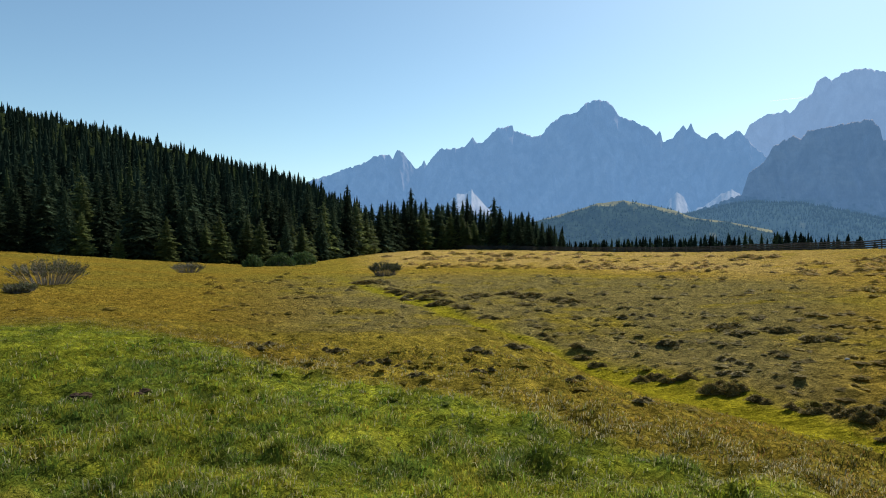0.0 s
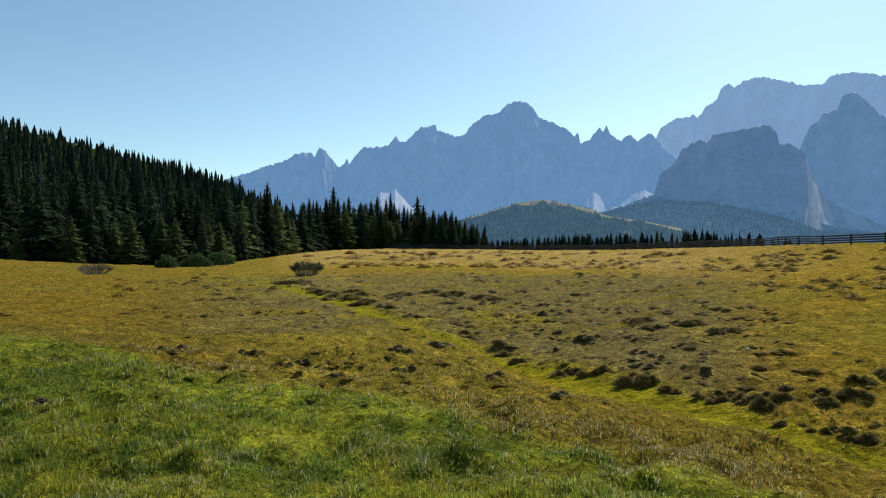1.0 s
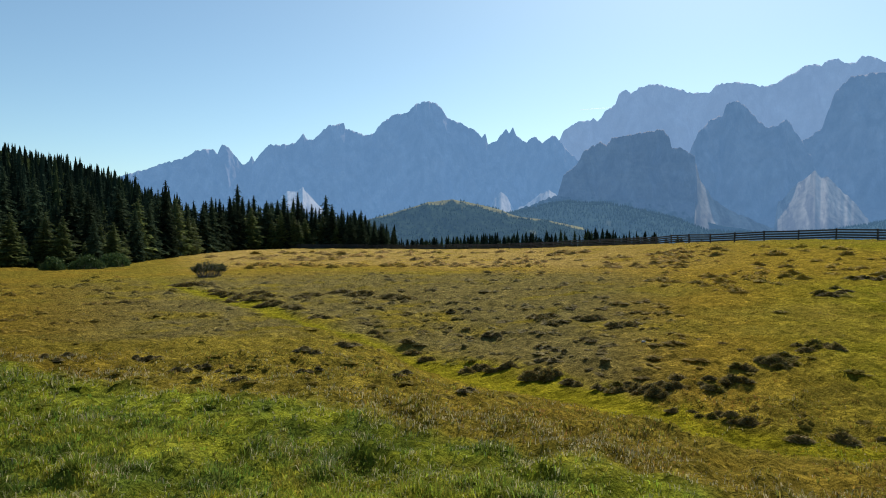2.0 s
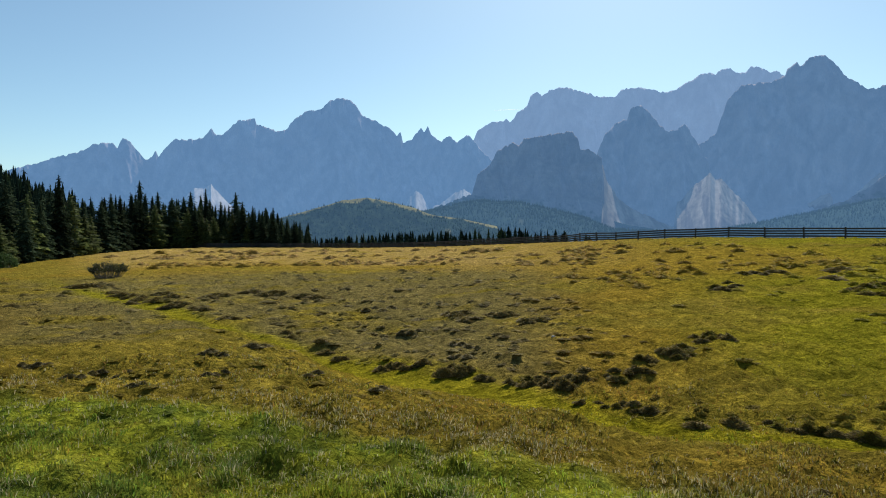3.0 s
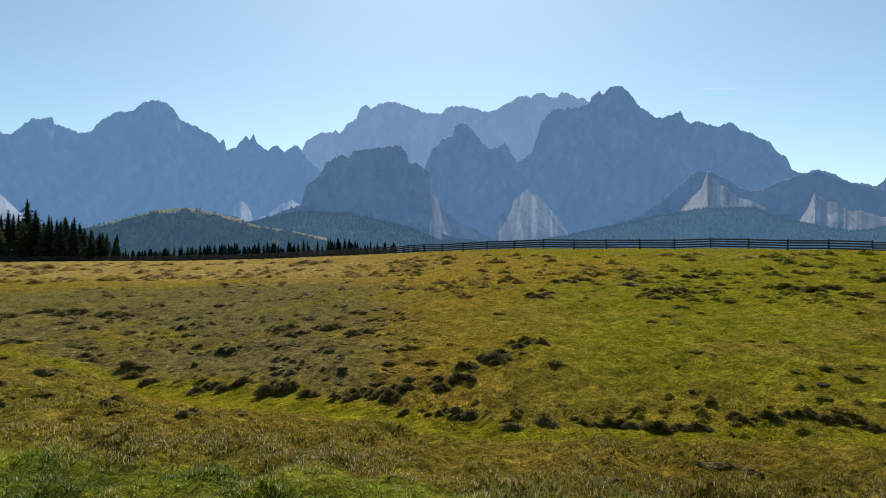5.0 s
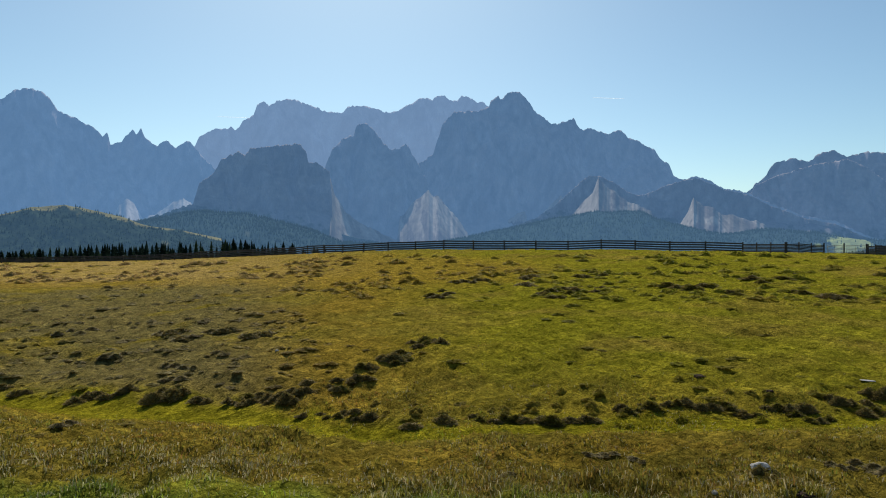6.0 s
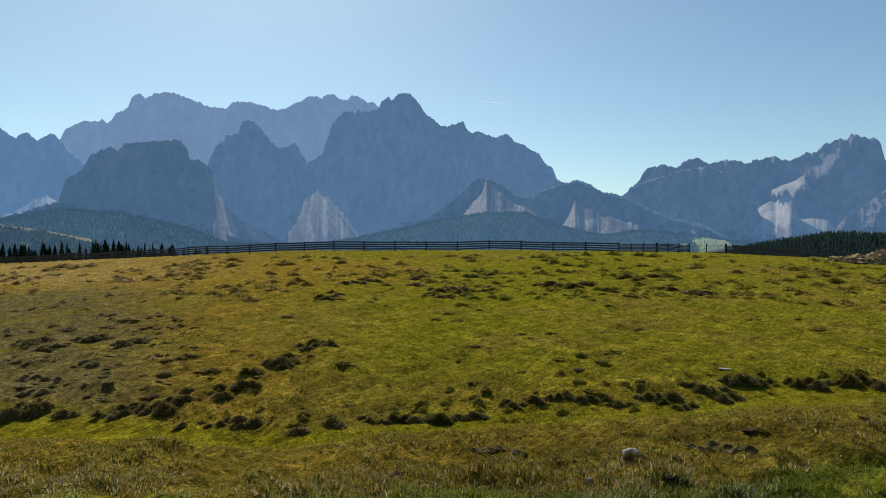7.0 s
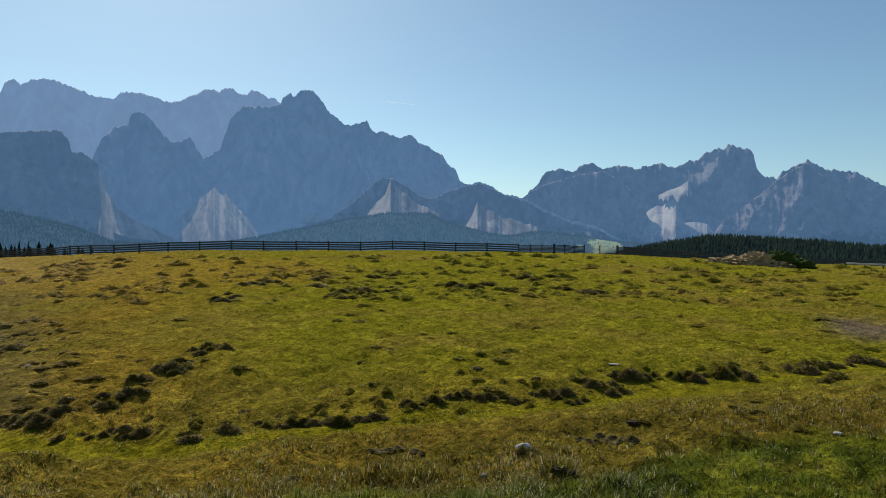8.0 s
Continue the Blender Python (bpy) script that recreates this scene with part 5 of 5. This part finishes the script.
shrub(-33.2, -4.4, 1.6, 0.5, 2, "low twiggy grey willow shrub in the grass", 4)
shrub(-21.4, -3.15, 4.2, 1.3, 3, "sparse twiggy willow shrub before the forest edge", 4)
shrub(-5.1, -3.62, 4.0, 1.75, 4, "dark green spiky willow shrub on the heath", 14)


def dwarf_pine(az, el, broad, tall, seed, label):
    rng = np.random.default_rng(seed)
    r = on_ray(az, el)
    x, y = polar(az, r)
    root = new("dwarf_pine", None)
    root.matrix_world = pose(x, y, ground_at(az, r), 0, 0, -az)
    tagged(root, label, "shrub", "dwarf pines by the forest edge")
    V, F, C, SV, SF = [], [], [], [], []
    for i in range(150):
        th, rad = rng.uniform(0, 6.28), rng.uniform(0, 1) ** 0.5
        p = np.array((math.cos(th) * rad * broad * 0.5, math.sin(th) * rad * broad * 0.35, tall * (1 - rad ** 2.2) * rng.uniform(0.55, 1.0)))
        k = len(SV)
        foot = p * (0.5, 0.5, 0)
        SV += [foot + (0.04, 0, -0.1), foot - (0.04, 0, 0.1), p]
        SF.append((k, k + 1, k + 2))
        for _ in range(16):
            d = rng.normal(0, 1, 3) * (0.8, 0.8, 0.5) + (0, 0, 0.9)
            d /= np.linalg.norm(d)
            s = np.cross(d, rng.normal(0, 1, 3))
            s /= np.linalg.norm(s)
            L = rng.uniform(0.3, 0.6)
            q = p + rng.normal(0, 0.18, 3)
            k = len(V)
            V += [q - s * 0.08, q + s * 0.08, q + d * L]
            F.append((k, k + 1, k + 2))
            C += [np.ones(3) * rng.uniform(0.6, 1.5)] * 3
    part("branchwork", mesh_from("branchwork", SV, SF), TWIG, root)
    part("foliage", mesh_from("foliage", V, F, np.array(C), True), PINE_NEEDLE, root)


PINE_NEEDLE = leaf_material("dwarf_pine_needles", (0.060, 0.095, 0.030), 0.25, 0.15)
dwarf_pine(-14.0, -2.72, 5.0, 2.0, 1, "spreading green dwarf pine at the forest edge")
dwarf_pine(-12.2, -2.62, 5.5, 2.2, 2, "spreading green dwarf pine at the forest edge")
dwarf_pine(-16.3, -2.75, 3.0, 1.6, 3, "small green dwarf pine at the forest edge")

# ---------------------------------------------------------------- stones, soil, hay
def stone_material(name, colour, bumpy=0.03):
    m, nt, b = nodes_of(name)
    tc = nt.nodes.new("ShaderNodeTexCoord").outputs["Object"]
    c = ramp(nt, noise_node(nt, 7, 6, 0.7, tc), [(0.3, tuple(v * 0.55 for v in colour)), (0.7, tuple(v * 1.3 for v in colour))])
    nt.links.new(c, b.inputs["Base Color"])
    b.inputs["Roughness"].default_value = 0.9
    b.inputs["Specular IOR Level"].default_value = 0.1
    bump(nt, b, noise_node(nt, 16, 6, 0.7, tc), 0.7, bumpy)
    return m


LIMESTONE, SOIL, HAY = stone_material("pale_limestone", (0.40, 0.385, 0.35)), stone_material("dark_soil", (0.060, 0.038, 0.024)), stone_material("old_hay", (0.46, 0.33, 0.18), 0.15)


def lump(name, az, el, sx, sy, sz, mat, label, category, seed, rough=0.18, sink=0.15, group="", levels=3):
    rng = np.random.default_rng(seed)
    bm = bmesh.new()
    bmesh.ops.create_icosphere(bm, subdivisions=levels, radius=0.5)
    o = Vector(rng.uniform(0, 50, 3))
    for v in bm.verts:
        n = noise.fractal(v.co * 3.2 + o, 0.9, 2.0, 4)
        v.co *= 1 + rough * n
        v.co.x, v.co.y, v.co.z = v.co.x * sx, v.co.y * sy, v.co.z * sz
    r = on_ray(az, el)
    x, y = polar(az, r)
    me = bpy.data.meshes.new(name)
    bm.to_mesh(me)
    bm.free()
    ob = thing(name, me, mat, label, category, group)
    ob.matrix_world = pose(x, y, ground_at(az, r) + sz * (0.5 - sink), 0, 0, -az)
    return ob


lump("boulder", 71.9, -17.5, 0.165, 0.13, 0.125, LIMESTONE, "pale grey limestone boulder in rough grass", "stone", 3, sink=0.35)
lump("stone", 68.6, -19.7, 0.05, 0.04, 0.04, LIMESTONE, "small pale stone in the grass", "stone", 4, group="small stones", levels=2)
lump("stone", 95.5, -13.88, 0.09, 0.07, 0.04, LIMESTONE, "small pale stone in the grass", "stone", 5, group="small stones", levels=2)
lump("stone", 78.8, -10.07, 0.30, 0.16, 0.025, LIMESTONE, "flat pale stone slab in the turf", "stone", 6, group="small stones", levels=2)
lump("stone", 31.6, -9.2, 0.13, 0.1, 0.07, LIMESTONE, "small pale stone in the grass", "stone", 7, group="small stones", levels=2)
for i, (a, e, w) in enumerate([(-30.9, -12.2, 0.20), (-30.3, -12.25, 0.20), (-26.6, -12.45, 0.13), (-26.1, -12.3, 0.14), (74.9, -18.96, 0.12), (75.8, -19.0, 0.10), (67.3, -10.87, 0.26), (80.7, -14.79, 0.16), (72.4, -11.56, 0.16)]):
    lump("molehill", a, e, w * 0.95, w * 0.7, w * 0.34, SOIL, "small heap of dark crumbled soil on the turf", "soil heap", 20 + i, 0.45, 0.3, "soil heaps")
for i, da in enumerate((-0.3, 0.25, 0.55)):
    cushion(DARK_KITS, "heath_cushion", 71.9 + 1.3 * da + 0.3, -17.55 - 0.15 * i, 0.14, 0.07, "dark tuft growing round the boulder", "tufts round the boulder")


def hay_heap():
    """A long heap of old hay and earth: lumpy mound with turf on its far end."""
    root = new("hay_heap", None)
    tagged(root, "long heap of old straw-brown hay partly grown over", "heap")
    r = 88.0
    for name, az, sx, sy, sz, mat, seed, rough in (("hay", 86.9, 2.8, 2.0, 0.9, HAY, 41, 0.36), ("hay", 87.8, 3.0, 2.4, 1.3, HAY, 42, 0.36), ("hay", 88.7, 3.2, 2.4, 1.6, HAY, 44, 0.36), ("hay", 89.5, 2.6, 2.2, 2.1, HAY, 45, 0.36),
                                                       ("hay", 90.4, 3.0, 2.3, 1.9, HAY, 46, 0.36), ("hay", 88.3, 2.4, 3.4, 1.0, HAY, 47, 0.36), ("turf", 91.1, 4.4, 2.0, 2.7, TURF_PLAIN, 43, 0.24), ("hay", 91.3, 2.6, 3.4, 1.1, HAY, 48, 0.36), ("turf", 92.3, 3.2, 2.4, 1.5, TURF_PLAIN, 49, 0.3)):
        rng = np.random.default_rng(seed)
        bm = bmesh.new()
        bmesh.ops.create_icosphere(bm, subdivisions=4, radius=0.5)
        o = Vector(rng.uniform(0, 50, 3))
        for v in bm.verts:
            n = noise.fractal(v.co * 4.5 + o, 0.6, 2.1, 6) + 0.7 * noise.fractal(v.co * 13 + o, 0.6, 2.1, 4)
            v.co *= 1 + rough * n
            v.co.x, v.co.y, v.co.z = v.co.x * sx * 1.15, v.co.y * sy, v.co.z * sz * 1.15
        x, y = polar(az, r)
        part(name, bm, mat, root).matrix_world = pose(x, y, ground_at(az, r) + sz * 0.12, 0, 0, -az)


TURF_PLAIN = stone_material("rough_turf", (0.055, 0.075, 0.015), 0.08)
hay_heap()


def guard_rail():
    """A low pale plank rail beside the track past the heap."""
    root = new("guard_rail", None)
    tagged(root, "low pale wooden guard rail beside the track", "rail")
    plank, stub = box_mesh("plank", 1.0, 0.06, 0.22), box_mesh("stub", 0.14, 0.14, 0.7)
    plank.materials.append(PALE_WOOD)
    stub.materials.append(WOOD)
    az = np.arange(95.5, 103, 1.15)
    pts = [ground_point(a, 104) for a in az]
    for p, q in zip(pts[:-1], pts[1:]):
        slab_run(root, p, q, (0.55,), plank, "plank")
    for p in pts:
        part("stub", stub, None, root).matrix_world = pose(p[0], p[1], p[2] + 0.25)


PALE_WOOD = wood_material("bleached_wood", (0.66, 0.63, 0.58))
guard_rail()

# ---------------------------------------------------------------- vapour trails high in the sky
def vapour_trail(a0, e0, a1, e1, width):
    m, nt, b = nodes_of("vapour")
    b.inputs["Base Color"].default_value = (0.9, 0.9, 0.9, 1)
    b.inputs["Roughness"].default_value = 1.0
    # sunlight scattered by the trail is put in as emission
    b.inputs["Emission Color"].default_value = (0.78, 0.90, 1.0, 1)
    b.inputs["Emission Strength"].default_value = 0.8
    V, n, k = [], 16, 5
    for i in range(n):
        u = i / (n - 1)
        a, e = a0 + (a1 - a0) * u, e0 + (e1 - e0) * u
        x, y = polar(a, 4700)
        w = width * (0.15 + math.sin(math.pi * min(1, 0.1 + u * 0.85)))
        for j in range(k):
            V.append((x, y, EYE + 4700 * math.tan(radians(e)) + w * math.sin(6.283 * j / k)) if j % 2 else (x * 1.001, y * 1.001, EYE + 4700 * math.tan(radians(e)) + w * math.sin(6.283 * j / k)))
    F = [(i * k + j, (i + 1) * k + j, (i + 1) * k + (j + 1) % k, i * k + (j + 1) % k) for i in range(n - 1) for j in range(k)]
    thing("backdrop_vapour_trail", mesh_from("vapour_trail", V, F), m, "thin white vapour trail high in the blue sky", "vapour trail", kind="structure")


vapour_trail(26.6, 10.42, 29.0, 10.48, 1.3)
vapour_trail(58.6, 12.3, 61.2, 12.08, 1.3)
